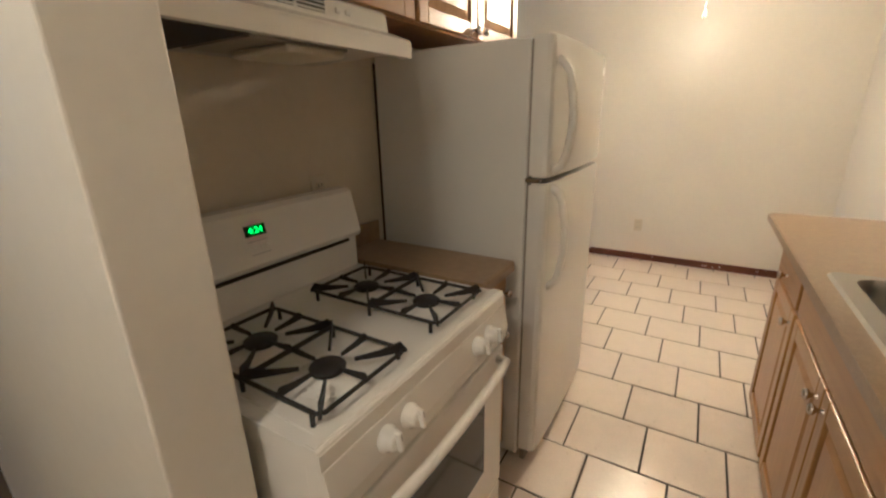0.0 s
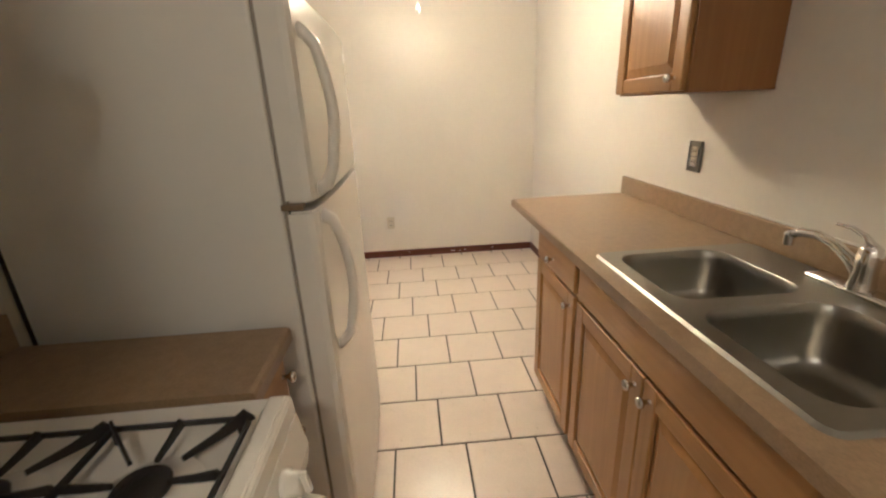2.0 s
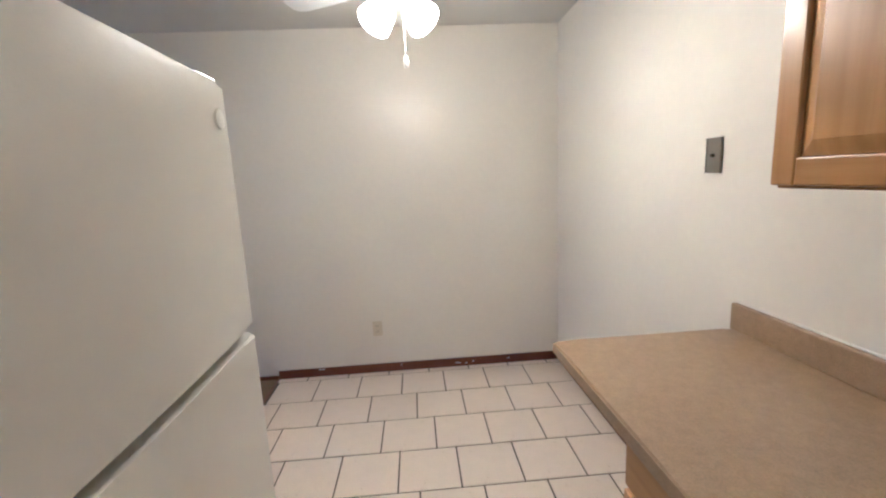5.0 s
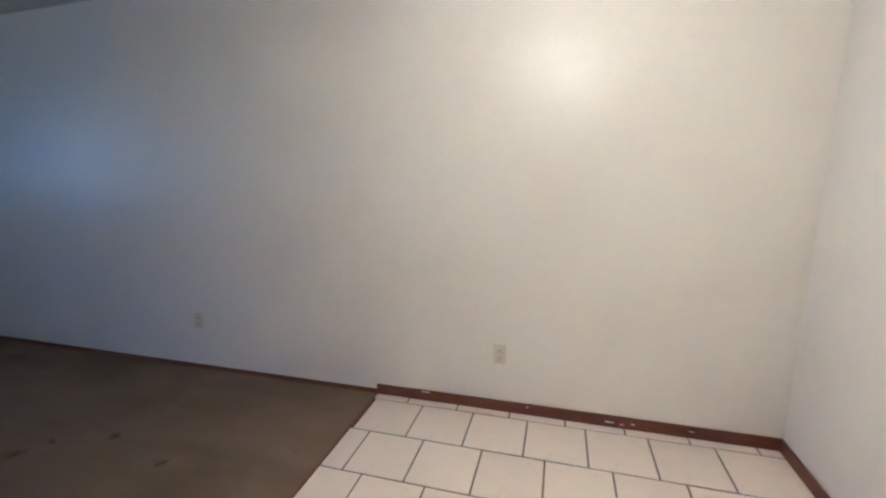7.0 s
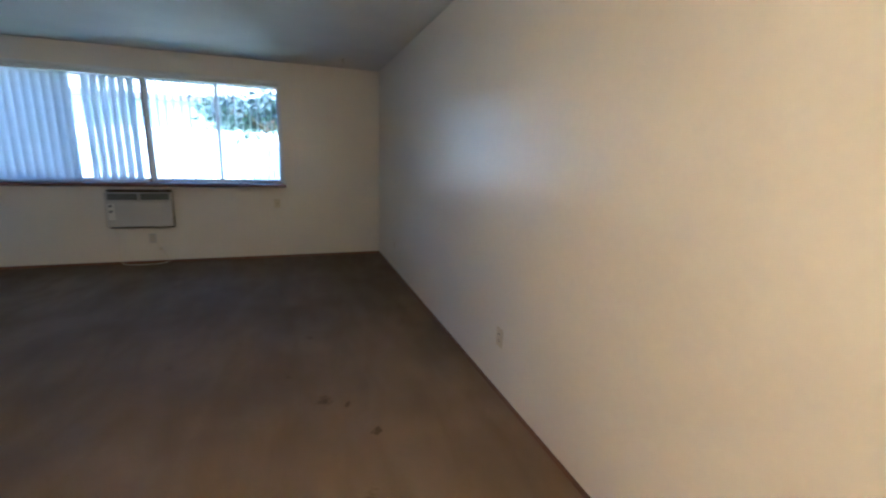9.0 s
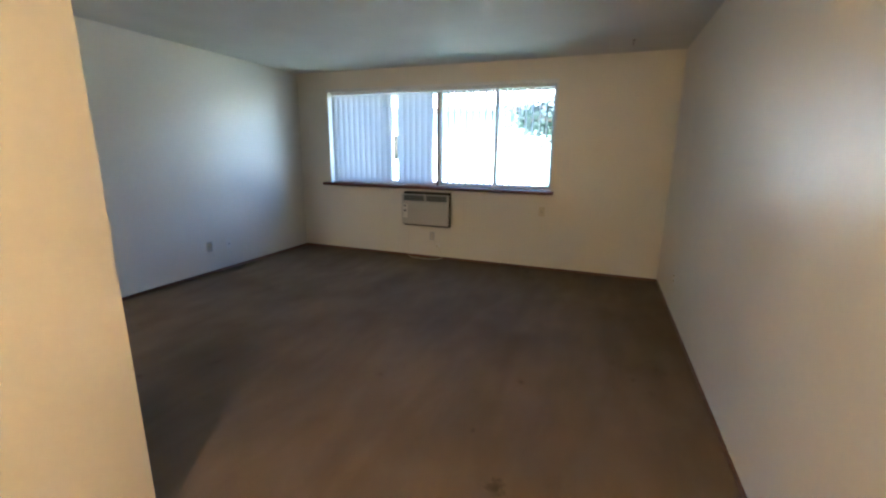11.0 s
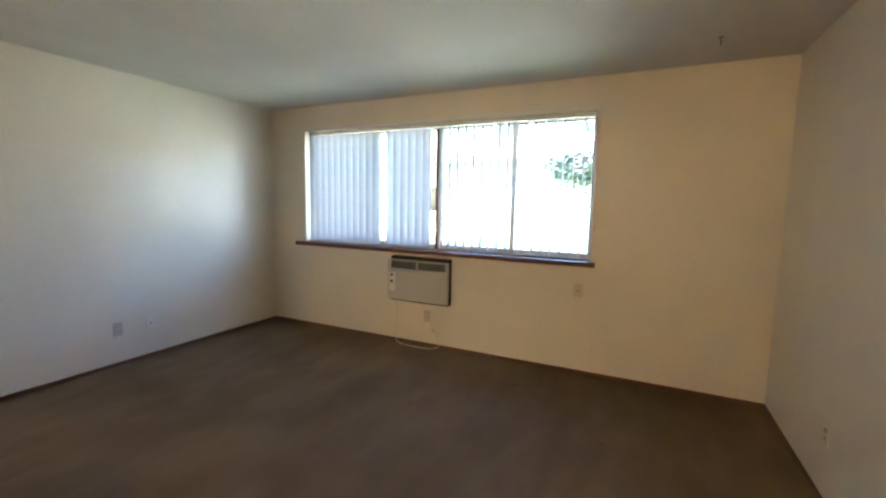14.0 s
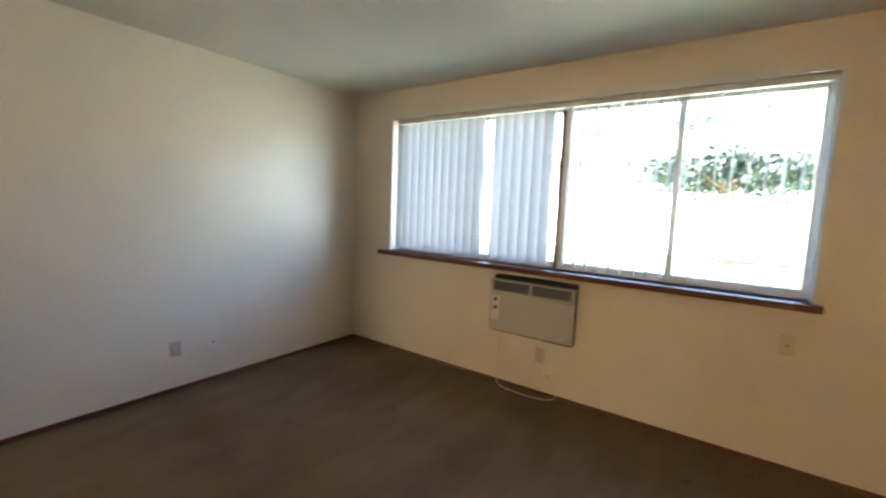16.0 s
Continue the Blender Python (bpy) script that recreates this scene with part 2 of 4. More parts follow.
M_ROOF = mat("dark_eave_paint", (0.10, 0.085, 0.075), 0.9, var=0.2, scale=3, fine=0.3, fine_scale=20)
M_BARK = mat("bark", (0.13, 0.09, 0.06), 0.9, var=0.3, scale=8, bump=0.6, bump_scale=30)
M_LEAF = mat("leaves", (0.045, 0.062, 0.055), 0.6, var=0.4, scale=2)


# ---------- mesh helpers ----------
def box(bm, x0, x1, y0, y1, z0, z1, bevel=0.0, seg=2, m=None):
    r = bmesh.ops.create_cube(bm, size=1)
    vs = r["verts"]
    for v in vs:
        v.co = Vector(((x0 + x1) / 2 + v.co.x * (x1 - x0), (y0 + y1) / 2 + v.co.y * (y1 - y0), (z0 + z1) / 2 + v.co.z * (z1 - z0)))
        if m is not None:
            v.co = m @ v.co
    if bevel:
        es = {e for v in vs for e in v.link_edges}
        bmesh.ops.bevel(bm, geom=list(es), offset=bevel, segments=seg, affect="EDGES", profile=0.5)
    return bm


def bbox(*a, **k):
    return box(bmesh.new(), *a, **k)


def lathe(bm, profile, m=Matrix(), n=20):
    """Rings of (radius, height) about z, turned by m."""
    rings = []
    for r, h in profile:
        if r < 1e-6:
            rings.append([bm.verts.new(m @ Vector((0, 0, h)))])
        else:
            rings.append([bm.verts.new(m @ Vector((r * math.cos(2 * math.pi * i / n), r * math.sin(2 * math.pi * i / n), h))) for i in range(n)])
    for a, b in zip(rings, rings[1:]):
        for i in range(n):
            j = (i + 1) % n
            if len(a) == 1 and len(b) > 1:
                bm.faces.new((a[0], b[j], b[i]))
            elif len(b) == 1 and len(a) > 1:
                bm.faces.new((a[i], a[j], b[0]))
            elif len(a) > 1:
                bm.faces.new((a[i], a[j], b[j], b[i]))
    return bm


def tube(bm, pts, r, n=8, flat=1.0):
    """A round bar along points; r a radius or one for each point."""
    pts = [Vector(p) for p in pts]
    rs = r if isinstance(r, (list, tuple)) else [r] * len(pts)
    rings = []
    up = Vector((0.13, 0.21, 0.97))
    for i, p in enumerate(pts):
        d = (pts[min(i + 1, len(pts) - 1)] - pts[max(i - 1, 0)]).normalized()
        a = d.cross(up).normalized()
        b = d.cross(a).normalized()
        rings.append([bm.verts.new(p + rs[i] * (a * math.cos(2 * math.pi * k / n) + b * flat * math.sin(2 * math.pi * k / n))) for k in range(n)])
    for s, t in zip(rings, rings[1:]):
        for k in range(n):
            bm.faces.new((s[k], s[(k + 1) % n], t[(k + 1) % n], t[k]))
    bm.faces.new(rings[0])
    bm.faces.new(rings[-1][::-1])
    return bm


def prism(bm, outline, axis, a, b):
    """Extrudes a closed outline of (u, v) along an axis from a to b."""
    def P(u, v, w):
        return {"x": (w, u, v), "y": (u, w, v), "z": (u, v, w)}[axis]
    lo = [bm.verts.new(P(u, v, a)) for u, v in outline]
    hi = [bm.verts.new(P(u, v, b)) for u, v in outline]
    bm.faces.new(lo[::-1])
    bm.faces.new(hi)
    n = len(lo)
    for i in range(n):
        bm.faces.new((lo[i], lo[(i + 1) % n], hi[(i + 1) % n], hi[i]))
    return bm


def mesh_ob(name, bm, material, smooth=False):
    bmesh.ops.recalc_face_normals(bm, faces=bm.faces[:])
    me = bpy.data.meshes.new(name)
    bm.to_mesh(me)
    bm.free()
    me.materials.append(material)
    if smooth:
        for p in me.polygons:
            p.use_smooth = True
    return new(name, me)


def part(name, bm, material, parent, label="", smooth=False):
    ob = mesh_ob(name, bm, material, smooth)
    ob.parent = parent
    if parent.type == "EMPTY":
        ob.matrix_parent_inverse = parent.matrix_basis.inverted()
    if label:
        tagged(ob, label)
    return ob


def thing(name, at, label, category, group=""):
    e = new(name)
    e.empty_display_size = 0.1
    e.matrix_basis = Matrix.Translation(at)
    return tagged(e, label, category, group)


def struct(name, bm, material, label, category, smooth=False):
    return tagged(mesh_ob(name, bm, material, smooth), label, category, kind="structure")


# ---------- structure ----------
T = 0.12
struct("wall_north", box(bbox(XW - 0.3, XS + T, YF, YF + 0.2, 0, ZC), XS, XS + 0.001, YF, YF + 0.2, 0, ZC),
       M_WALL, "long cream painted wall with a soft sheen", "wall")
struct("wall_east", bbox(XS, XS + 0.2, -1.2, YF - 0.001, 0, ZC), M_WALL, "cream painted wall behind the sink counter", "wall")
# window wall with its opening
WY0, WY1, WZ0, WZ1 = 0.0, 3.135, 0.985, 2.235
b = bmesh.new()
box(b, XW - 0.25, XW, YL - T, WY0, 0, ZC)
box(b, XW - 0.25, XW, WY1, YF - 0.001, 0, ZC)
box(b, XW - 0.25, XW, WY0, WY1, 0, WZ0)
box(b, XW - 0.25, XW, WY0, WY1, WZ1, ZC)
struct("wall_west", b, M_WALL, "cream painted outer wall with a wide window", "wall")
b = bmesh.new()
box(b, XW + 0.001, XH, YL - 0.64, YL, 0, ZC)
struct("wall_south", b, M_WALL, "cream painted wall with thermostat beside the hall", "wall")
# closet block between kitchen and living room, with a closet door opening
DY0, DY1, DZ = 1.575, 2.098, 2.06
b = bmesh.new()
box(b, XC, XK, YC - 0.10, YC, 0, ZC)
box(b, XC, XC + 0.11, DY1, YC - 0.1005, 0, ZC)
box(b, XC, XC + 0.11, 0.325, DY0, 0, ZC)
box(b, XC, XC + 0.11, DY0, DY1, DZ, ZC)
struct("wall_closet", b, M_WALL, "cream painted closet wall lit warm by the fan lamp", "wall")
struct("wall_kitchen", bbox(XK - 0.11, XK, 0.325, YC - 0.1005, 0, ZC), M_WALLK, "cream wall behind range and refrigerator, its paint darkened for shade", "wall")
struct("wall_stub", bbox(XC, -0.255, 0.199, 0.324, 0, ZC, 0.004), M_WALL, "narrow cream painted wall end beside the range", "wall")
struct("wall_entry", bbox(-1.5, XS, -1.4, -1.2, 0, ZC), M_WALL, "plain cream wall of the entry", "wall")
struct("wall_hall", bbox(-1.5, -1.38, -2.72, -1.4005, 0, ZC), M_WALL, "plain cream wall of the hall", "wall")
# end of hall with bedroom doorway
HX0, HX1, HZ = -2.83, -2.13, 2.07
b = bmesh.new()
box(b, HX1, -1.38, -2.84, -2.7205, 0, 2.30)
box(b, -4.2, HX0, -2.84, -2.7205, 0, 2.30)
box(b, HX0, HX1, -2.84, -2.7205, HZ, 2.30)
struct("wall_hall_end", b, M_WALL, "cream wall at the end of the hall with a doorway", "wall")
struct("wall_hall_side", bbox(-4.2, -4.08, -2.72, YL - 0.641, 0, 2.3), M_WALL, "plain wall closing the side hall", "wall")
# bedroom
# BX1 widens the window beyond what is seen, added to brighten the bedroom.
BX0, BX1, BZ0, BZ1, YB = -3.12, -1.50, 1.25, 2.17, -5.8
b = bmesh.new()
box(b, -3.4, BX0, YB - 0.2, YB, 0, ZC)
box(b, BX1, -1.0, YB - 0.2, YB, 0, ZC)
box(b, BX0, BX1, YB - 0.2, YB, 0, BZ0)
box(b, BX0, BX1, YB - 0.2, YB, BZ1, ZC)
struct("wall_bedroom", b, M_WALL, "cream bedroom wall with a window widened out of sight", "wall")
b = bmesh.new()
box(b, -3.4, -3.28, YB + 0.001, -2.841, 0, ZC)
box(b, -1.12, -1.0, YB + 0.001, -2.841, 0, ZC)
struct("wall_bedroom_side", b, M_WALL, "plain cream bedroom side walls", "wall")
# ceilings and soffit
struct("ceiling", bbox(XW - 0.25, XS + 0.2, -6.1, YF + 0.2, ZC, ZC + 0.25), M_CEIL, "flat grey-white textured ceiling", "ceiling")
struct("ceiling_hall", bbox(-4.2, -1.38, -2.84, YL - 0.02, 2.22, ZC - 0.001), M_WALL, "lowered hall ceiling", "ceiling")
struct("soffit", bbox(XH - 0.05, -1.38, YL - 0.019, YL + 0.035, 2.20, ZC - 0.001, 0.003), M_DOOR, "white soffit over the hall opening", "soffit")
# floors
struct("floor_carpet", bbox(XW, XT, -6.0, YF, -0.10, 0.0), M_CARPET, "worn brown-grey carpet with dark stains", "carpet")
floor_tiles = struct("floor_tiled", bbox(XT, XS, -1.4, YF, -0.10, -0.004), M_GROUT, "cream ceramic tile floor with dark grout", "floor")
struct("threshold_strip", bbox(XT - 0.012, XT + 0.006, YC, YF, 0.0, 0.006, 0.002), M_BASEB, "thin strip where carpet meets tile", "trim")


# baseboards
def baseboard(name, x0, x1, y0, y1, h, m, label):
    struct(name, bbox(x0, x1, y0, y1, 0.0, h, 0.003), m, label, "baseboard")


D = 0.012
baseboard("baseboard_dining", XT, XS - D - 0.001, YF - D, YF - 0.0005, 0.067, M_BASE, "dark red-brown wooden baseboard with chips")
baseboard("baseboard_living", XW + D + 0.001, XT - 0.002, YF - D + 0.002, YF - 0.0005, 0.03, M_BASEB, "brown wooden baseboard along the carpet")
baseboard("baseboard_sink", XS - D, XS - 0.0005, 2.20, YF - 0.0005, 0.067, M_BASE, "dark red-brown wooden baseboard")
baseboard("baseboard_window", XW + 0.0005, XW + D, YL + D + 0.001, YF - 0.0005, 0.03, M_BASEB, "brown wooden baseboard below the window")
baseboard("baseboard_thermostat", XW + 0.0005, XH + D, YL + 0.0005, YL + D, 0.03, M_BASEB, "brown wooden baseboard below the thermostat")
baseboard("baseboard_hall", XH + 0.0005, XH + D, YL - 0.60, YL - 0.001, 0.03, M_BASEB, "brown wooden baseboard at the hall corner")
baseboard("baseboard_closet", XC - D, XK + 0.3, YC + 0.0005, YC + D, 0.075, M_BASE, "dark red-brown wooden baseboard")
baseboard("baseboard_hall_end", HX1 + 0.06, -1.5, -2.72, -2.72 + D, 0.03, M_BASEB, "brown wooden baseboard of the hall")
baseboard("baseboard_bedroom", -3.27, -1.13, YB + 0.0015, YB + D, 0.03, M_BASEB, "brown wooden baseboard of the bedroom")

base_d = bpy.data.objects["baseboard_dining"]
for cx, cz, w_, h_ in ((0.50, 0.030, 0.045, 0.006), (0.565, 0.024, 0.02, 0.005), (0.62, 0.034, 0.016, 0.007), (0.06, 0.05, 0.012, 0.006), (0.9, 0.04, 0.02, 0.005), (-0.55, 0.058, 0.05, 0.006)):
    part("paint_chip", bbox(cx - w_ / 2, cx + w_ / 2, YF - D - 0.0008, YF - D + 0.001, cz - h_ / 2, cz + h_ / 2), M_PLATE, base_d, "pale chip in the dark paint")

# ---------- living room window ----------
win = tagged(thing("window_1", (XW - 0.12, (WY0 + WY1) / 2, WZ0), "wide white vinyl sliding window with bright daylight", "window"), kind="structure")
b = bmesh.new()
gx0, gx1 = XW - 0.20, XW - 0.14
for y0, y1 in ((WY0, WY0 + 0.045), (WY1 - 0.045, WY1), (1.60, 1.675)):
    box(b, gx0, gx1, y0, y1, WZ0, WZ1, 0.004)
box(b, gx0 + 0.002, gx1 - 0.002, WY0 + 0.045, 1.60, WZ0, WZ0 + 0.05, 0.004)
box(b, gx0 + 0.002, gx1 - 0.002, 1.675, WY1 - 0.045, WZ0, WZ0 + 0.05, 0.004)
box(b, gx0 + 0.002, gx1 - 0.002, WY0 + 0.045, 1.60, WZ1 - 0.06, WZ1, 0.004)
box(b, gx0 + 0.002, gx1 - 0.002, 1.675, WY1 - 0.045, WZ1 - 0.06, WZ1, 0.004)
part("window_frame", b, M_VINYL, win)
b = bmesh.new()
for y in (0.84, 2.40):
    box(b, gx0 + 0.01, gx1 - 0.008, y - 0.022, y + 0.022, WZ0 + 0.05, WZ1 - 0.06, 0.004)
part("sash_stile", b, M_VINYL, win)
part("mullion_strip", bbox(gx1, gx1 + 0.006, 1.602, 1.628, WZ0 + 0.002, WZ1 - 0.05), M_SILL, win, "dark brown strip on the middle mullion")
for y0, y1 in ((0.045, 0.82), (0.862, 1.60), (1.675, 2.378), (2.422, 3.09)):
    g = part("pane", bbox(gx0 + 0.028, gx0 + 0.032, y0, y1, WZ0 + 0.05, WZ1 - 0.06), M_GLASS, win)
    g.visible_shadow = False
struct("window_sill", bbox(XW - 0.13, XW + 0.075, -0.10, 3.175, 0.945, 0.985, 0.006, 3), M_SILL, "dark red-brown wooden window sill", "sill")
struct("window_trim", box(bbox(XW + 0.0006, XW + 0.016, WY0 - 0.02, WY1 + 0.02, WZ1 - 0.012, WZ1 + 0.03, 0.003), XW - 0.13, XW + 0.012, WY1 - 0.004, WY1 + 0.018, 0.986, WZ1 - 0.013, 0.002),
       M_VINYL, "narrow white trim round the window", "trim")

# vertical blinds
bl = thing("vertical_blind", (XW - 0.07, 1.56, WZ1), "white vertical blinds, half drawn and partly turned open", "blind")
part("headrail", bbox(XW - 0.10, XW - 0.05, WY0 + 0.02, WY1 - 0.02, WZ1 - 0.045, WZ1 - 0.006, 0.004), M_VINYL, bl)


def slat_mesh(turn):
    bm = bmesh.new()
    n = 6
    for side in range(1):
        rows = []
        for z in (WZ0 + 0.022, WZ1 - 0.05):
            row = []
            for i in range(n + 1):
                u = (i / n - 0.5) * 0.089
                c = 0.006 * (1 - (2 * i / n - 1) ** 2)
                a = radians(turn)
                row.append(bm.verts.new((-math.sin(a) * u + math.cos(a) * c, math.cos(a) * u + math.sin(a) * c, z)))
            rows.append(row)
        for i in range(n):
            bm.faces.new((rows[0][i], rows[0][i + 1], rows[1][i + 1], rows[1][i]))
    r = bmesh.ops.solidify(bm, geom=bm.faces[:], thickness=0.0012)
    me = bpy.data.meshes.new("slat")
    bm.to_mesh(me)
    bm.free()
    me.materials.append(M_BLIND)
    return me


def add_slat(me, y):
    ob = new("slat", me)
    ob.parent = bl
    ob.matrix_parent_inverse = bl.matrix_basis.inverted()
    ob.location = (XW - 0.075, y, 0)


closed, edge_on, part_open = slat_mesh(47), slat_mesh(90), slat_mesh(94)
for i in range(18):
    if i not in (11,):
        add_slat(closed, 0.06 + i * 0.0865)
for i in range(18):
    add_slat(edge_on if i % 3 else part_open, 1.70 + i * 0.083)

# air conditioner through the wall
ac = thing("air_conditioner", (XW, 1.5, 0.45), "beige through-wall air conditioner with dark grille below the window", "air conditioner")
part("sleeve", bbox(XW + 0.0006, XW + 0.075, 1.176, 1.824, 0.452, 0.908, 0.004), M_DARK, ac, "dark metal sleeve")
part("front_panel", bbox(XW + 0.076, XW + 0.125, 1.164, 1.836, 0.472, 0.775, 0.012, 3), M_GREY, ac)
b = bmesh.new()
for z0, z1 in ((0.776, 0.79), (0.868, 0.88)):
    box(b, XW + 0.076, XW + 0.122, 1.164, 1.836, z0, z1, 0.003)
for y in (1.165, 1.49, 1.812):
    box(b, XW + 0.077, XW + 0.121, y, y + 0.023, 0.7905, 0.8675)
part("grille_frame", b, M_GREY, ac)
for i in range(7):
    z = 0.796 + i * 0.0105
    part("louvre", bbox(XW + 0.077, XW + 0.105, 1.187, 1.813, z, z + 0.005), M_GRILL, ac)
b = bmesh.new()
for i in range(22):
    box(b, XW + 0.125, XW + 0.1275, 1.29, 1.81, 0.50 + i * 0.0115, 0.504 + i * 0.0115)
part("panel_ribs", b, M_GREY, ac)
part("control_panel", bbox(XW + 0.125, XW + 0.129, 1.185, 1.255, 0.56, 0.75, 0.002), M_PLATE, ac)
for z in (0.725, 0.66):
    part("dial", lathe(bmesh.new(), [(0.016, 0), (0.016, 0.012), (0.013, 0.015), (0, 0.015)], Matrix.Translation((XW + 0.129, 1.22, z)) @ pose(0, 0, 0, 0, 90, 0)), M_GRILL, ac)
b = bmesh.new()
pts = [(XW + 0.05, 1.22, 0.452), (XW + 0.045, 1.23, 0.33), (XW + 0.05, 1.22, 0.15), (XW + 0.07, 1.25, 0.02), (XW + 0.10, 1.40, 0.006), (XW + 0.09, 1.62, 0.006), (XW + 0.05, 1.72, 0.03), (XW + 0.03, 1.69, 0.12), (XW + 0.03, 1.64, 0.20), (XW + 0.03, 1.60, 0.28)]
fine_pts = []
for i in range(len(pts) - 1):
    p0, p1, p2, p3 = (Vector(pts[max(0, min(len(pts) - 1, i + k))]) for k in (-1, 0, 1, 2))
    for s in range(6):
        t = s / 6
        fine_pts.append(0.5 * ((2 * p1) + (p2 - p0) * t + (2 * p0 - 5 * p1 + 4 * p2 - p3) * t * t + (3 * p1 - p0 - 3 * p2 + p3) * t ** 3))
part("power_cord", tube(b, fine_pts, 0.0038, 6), M_IVORY, ac, "pale hanging power cord", True)
ac.matrix_basis = Matrix.Translation((XW, 1.535, 0.45))


# ---------- outlets and switches ----------
def plate(name, at, facing, label, m_plate, kind="outlet", group=""):
    """A wall plate at a point on a wall; facing is the angle of its outward normal about z."""
    e = thing(name, at, label, kind, group)
    m = Matrix.Translation(at) @ pose(0, 0, 0, 0, 0, facing)
    part("cover_plate", bbox(0.0006, 0.007, -0.036, 0.036, -0.058, 0.058, 0.003, 2, m), m_plate, e)
    if name == "wall_outlet":
        for z in (-0.021, 0.021):
            s = part("socket", bbox(0.007, 0.0095, -0.017, 0.017, z - 0.014, z + 0.014, 0.005, 2, m), M_IVORY, e)
            for y in (-0.007, 0.007):
                part("slot", bbox(0.0093, 0.0102, y - 0.0015, y + 0.0015, z - 0.004, z + 0.007, 0, 2, m), M_DARK, s)
    elif name == "light_switch":
        part("toggle", bbox(0.007, 0.019, -0.005, 0.005, -0.004, 0.012, 0.002, 2, m), M_IVORY, e)
    else:
        part("jack", lathe(bmesh.new(), [(0.006, 0.0), (0.006, 0.008), (0, 0.008)], m @ pose(0.007, 0, 0, 0, 90, 0)), M_DARK, e)
    return e


plate("wall_outlet", (-0.104, YF, 0.352), -90, "ivory duplex outlet low on the cream wall", M_IVORY, group="low wall outlets")
plate("wall_outlet", (-2.235, YF, 0.362), -90, "ivory duplex outlet low on the cream wall", M_IVORY, group="low wall outlets")
plate("wall_outlet", (-5.03, YF, 0.34), -90, "white duplex outlet low on the cream wall", M_PLATE, group="low wall outlets")
plate("wall_outlet", (-1.36, YC, 0.33), 90, "ivory duplex outlet on the closet wall", M_IVORY, group="low wall outlets")
plate("wall_outlet", (-4.376, YL, 0.32), 90, "grey-white duplex outlet low beside a cable jack", M_GREY, group="low wall outlets")
plate("cable_jack", (-4.64, YL, 0.31), 90, "small white cable jack plate", M_PLATE, "jack")
plate("wall_outlet", (XW, 1.60, 0.31), 0, "greyish duplex outlet under the air conditioner", M_GREY, group="low wall outlets")
plate("cable_jack", (XW, 3.05, 0.731), 0, "ivory wall plate below the window sill", M_IVORY, "jack")
plate("wall_outlet", (XS, 2.075, 1.168), 180, "metal-plated duplex outlet above the counter", M_STEEL)
plate("cable_jack", (XS, 2.775, 1.50), 180, "bare metal phone plate on the wall", M_STEEL, "jack")
plate("light_switch", (-2.88, YL, 1.134), 90, "white light switch below the thermostat", M_PLATE, "switch")
plate("wall_outlet", (XK, 1.045, 1.165), 0, "ivory outlet above the range, half hidden", M_IVORY)
th = thing("thermostat", (-2.89, YL, 1.355), "old beige two-part wall thermostat", "thermostat")
part("base", bbox(-2.965, -2.815, YL + 0.0006, YL + 0.012, 1.295, 1.412, 0.003), M_IVORY, th)
part("cover", bbox(-2.895, -2.82, YL + 0.012, YL + 0.045, 1.30, 1.408, 0.006), M_BRONZE, th, "brownish metal cover")
part("dial", bbox(-2.955, -2.905, YL + 0.012, YL + 0.03, 1.31, 1.35, 0.004), M_IVORY, th)
part("scale", bbox(-2.955, -2.905, YL + 0.012, YL + 0.024, 1.365, 1.40, 0.002), M_PLATE, th)
fix = thing("valve_box", (XW, 1.67, 0.18), "small white telephone box on the wall", "jack")
part("body", bbox(XW + 0.0006, XW + 0.03, 1.655, 1.715, 0.155, 0.205, 0.006), M_PLATE, fix)
part("plug", bbox(XW + 0.0305, XW + 0.05, 1.67, 1.70, 0.165, 0.195, 0.004), M_IVORY, fix, "pale plug")
hook = thing("ceiling_hook", (-5.565, 3.874, ZC), "small dark metal swag hook in the ceiling", "hook")
b = lathe(bmesh.new(), [(0.016, ZC - 0.004), (0.016, ZC - 0.0005), (0, ZC - 0.0005)], Matrix.Translation((-5.565, 3.874, 0)), 12)
part("plate", b, M_GASKET, hook)
part("hook", tube(bmesh.new(), [(-5.565 + 0.016 * math.sin(a) , 3.874, ZC - 0.035 - 0.018 * math.cos(a)) if a > 0.1 else (-5.565, 3.874, ZC - 0.003) for a in [i * 0.5 for i in range(10)]], 0.004, 6), M_GASKET, hook)

# ---------- hall ----------
vent = thing("air_vent", (-2.29, YL + 0.035, 2.38), "dark return-air grille in the white soffit", "vent")
b = bmesh.new()
vx0, vx1, vz0, vz1, vy = -2.54, -1.98, 2.305, 2.455, YL + 0.0355
part("backing", bbox(vx0 + 0.012, vx1 - 0.012, vy, vy + 0.004, vz0 + 0.012, vz1 - 0.012), M_DARK, vent)
for a in ((vx0, vx1, vz0, vz0 + 0.012), (vx0, vx1, vz1 - 0.012, vz1), (vx0, vx0 + 0.012, vz0 + 0.0121, vz1 - 0.0121), (vx1 - 0.012, vx1, vz0 + 0.0121, vz1 - 0.0121), (-2.345, -2.33, vz0 + 0.0121, vz1 - 0.0121)):
    box(b, a[0], a[1], vy, vy + 0.012, a[2], a[3])
part("frame", b, M_PLATE, vent)
for i in range(9):
    z = vz0 + 0.02 + i * 0.013
    part("slat", bbox(vx0 + 0.013, vx1 - 0.013, vy + 0.004, vy + 0.009, z, z + 0.004), M_DARK, vent)
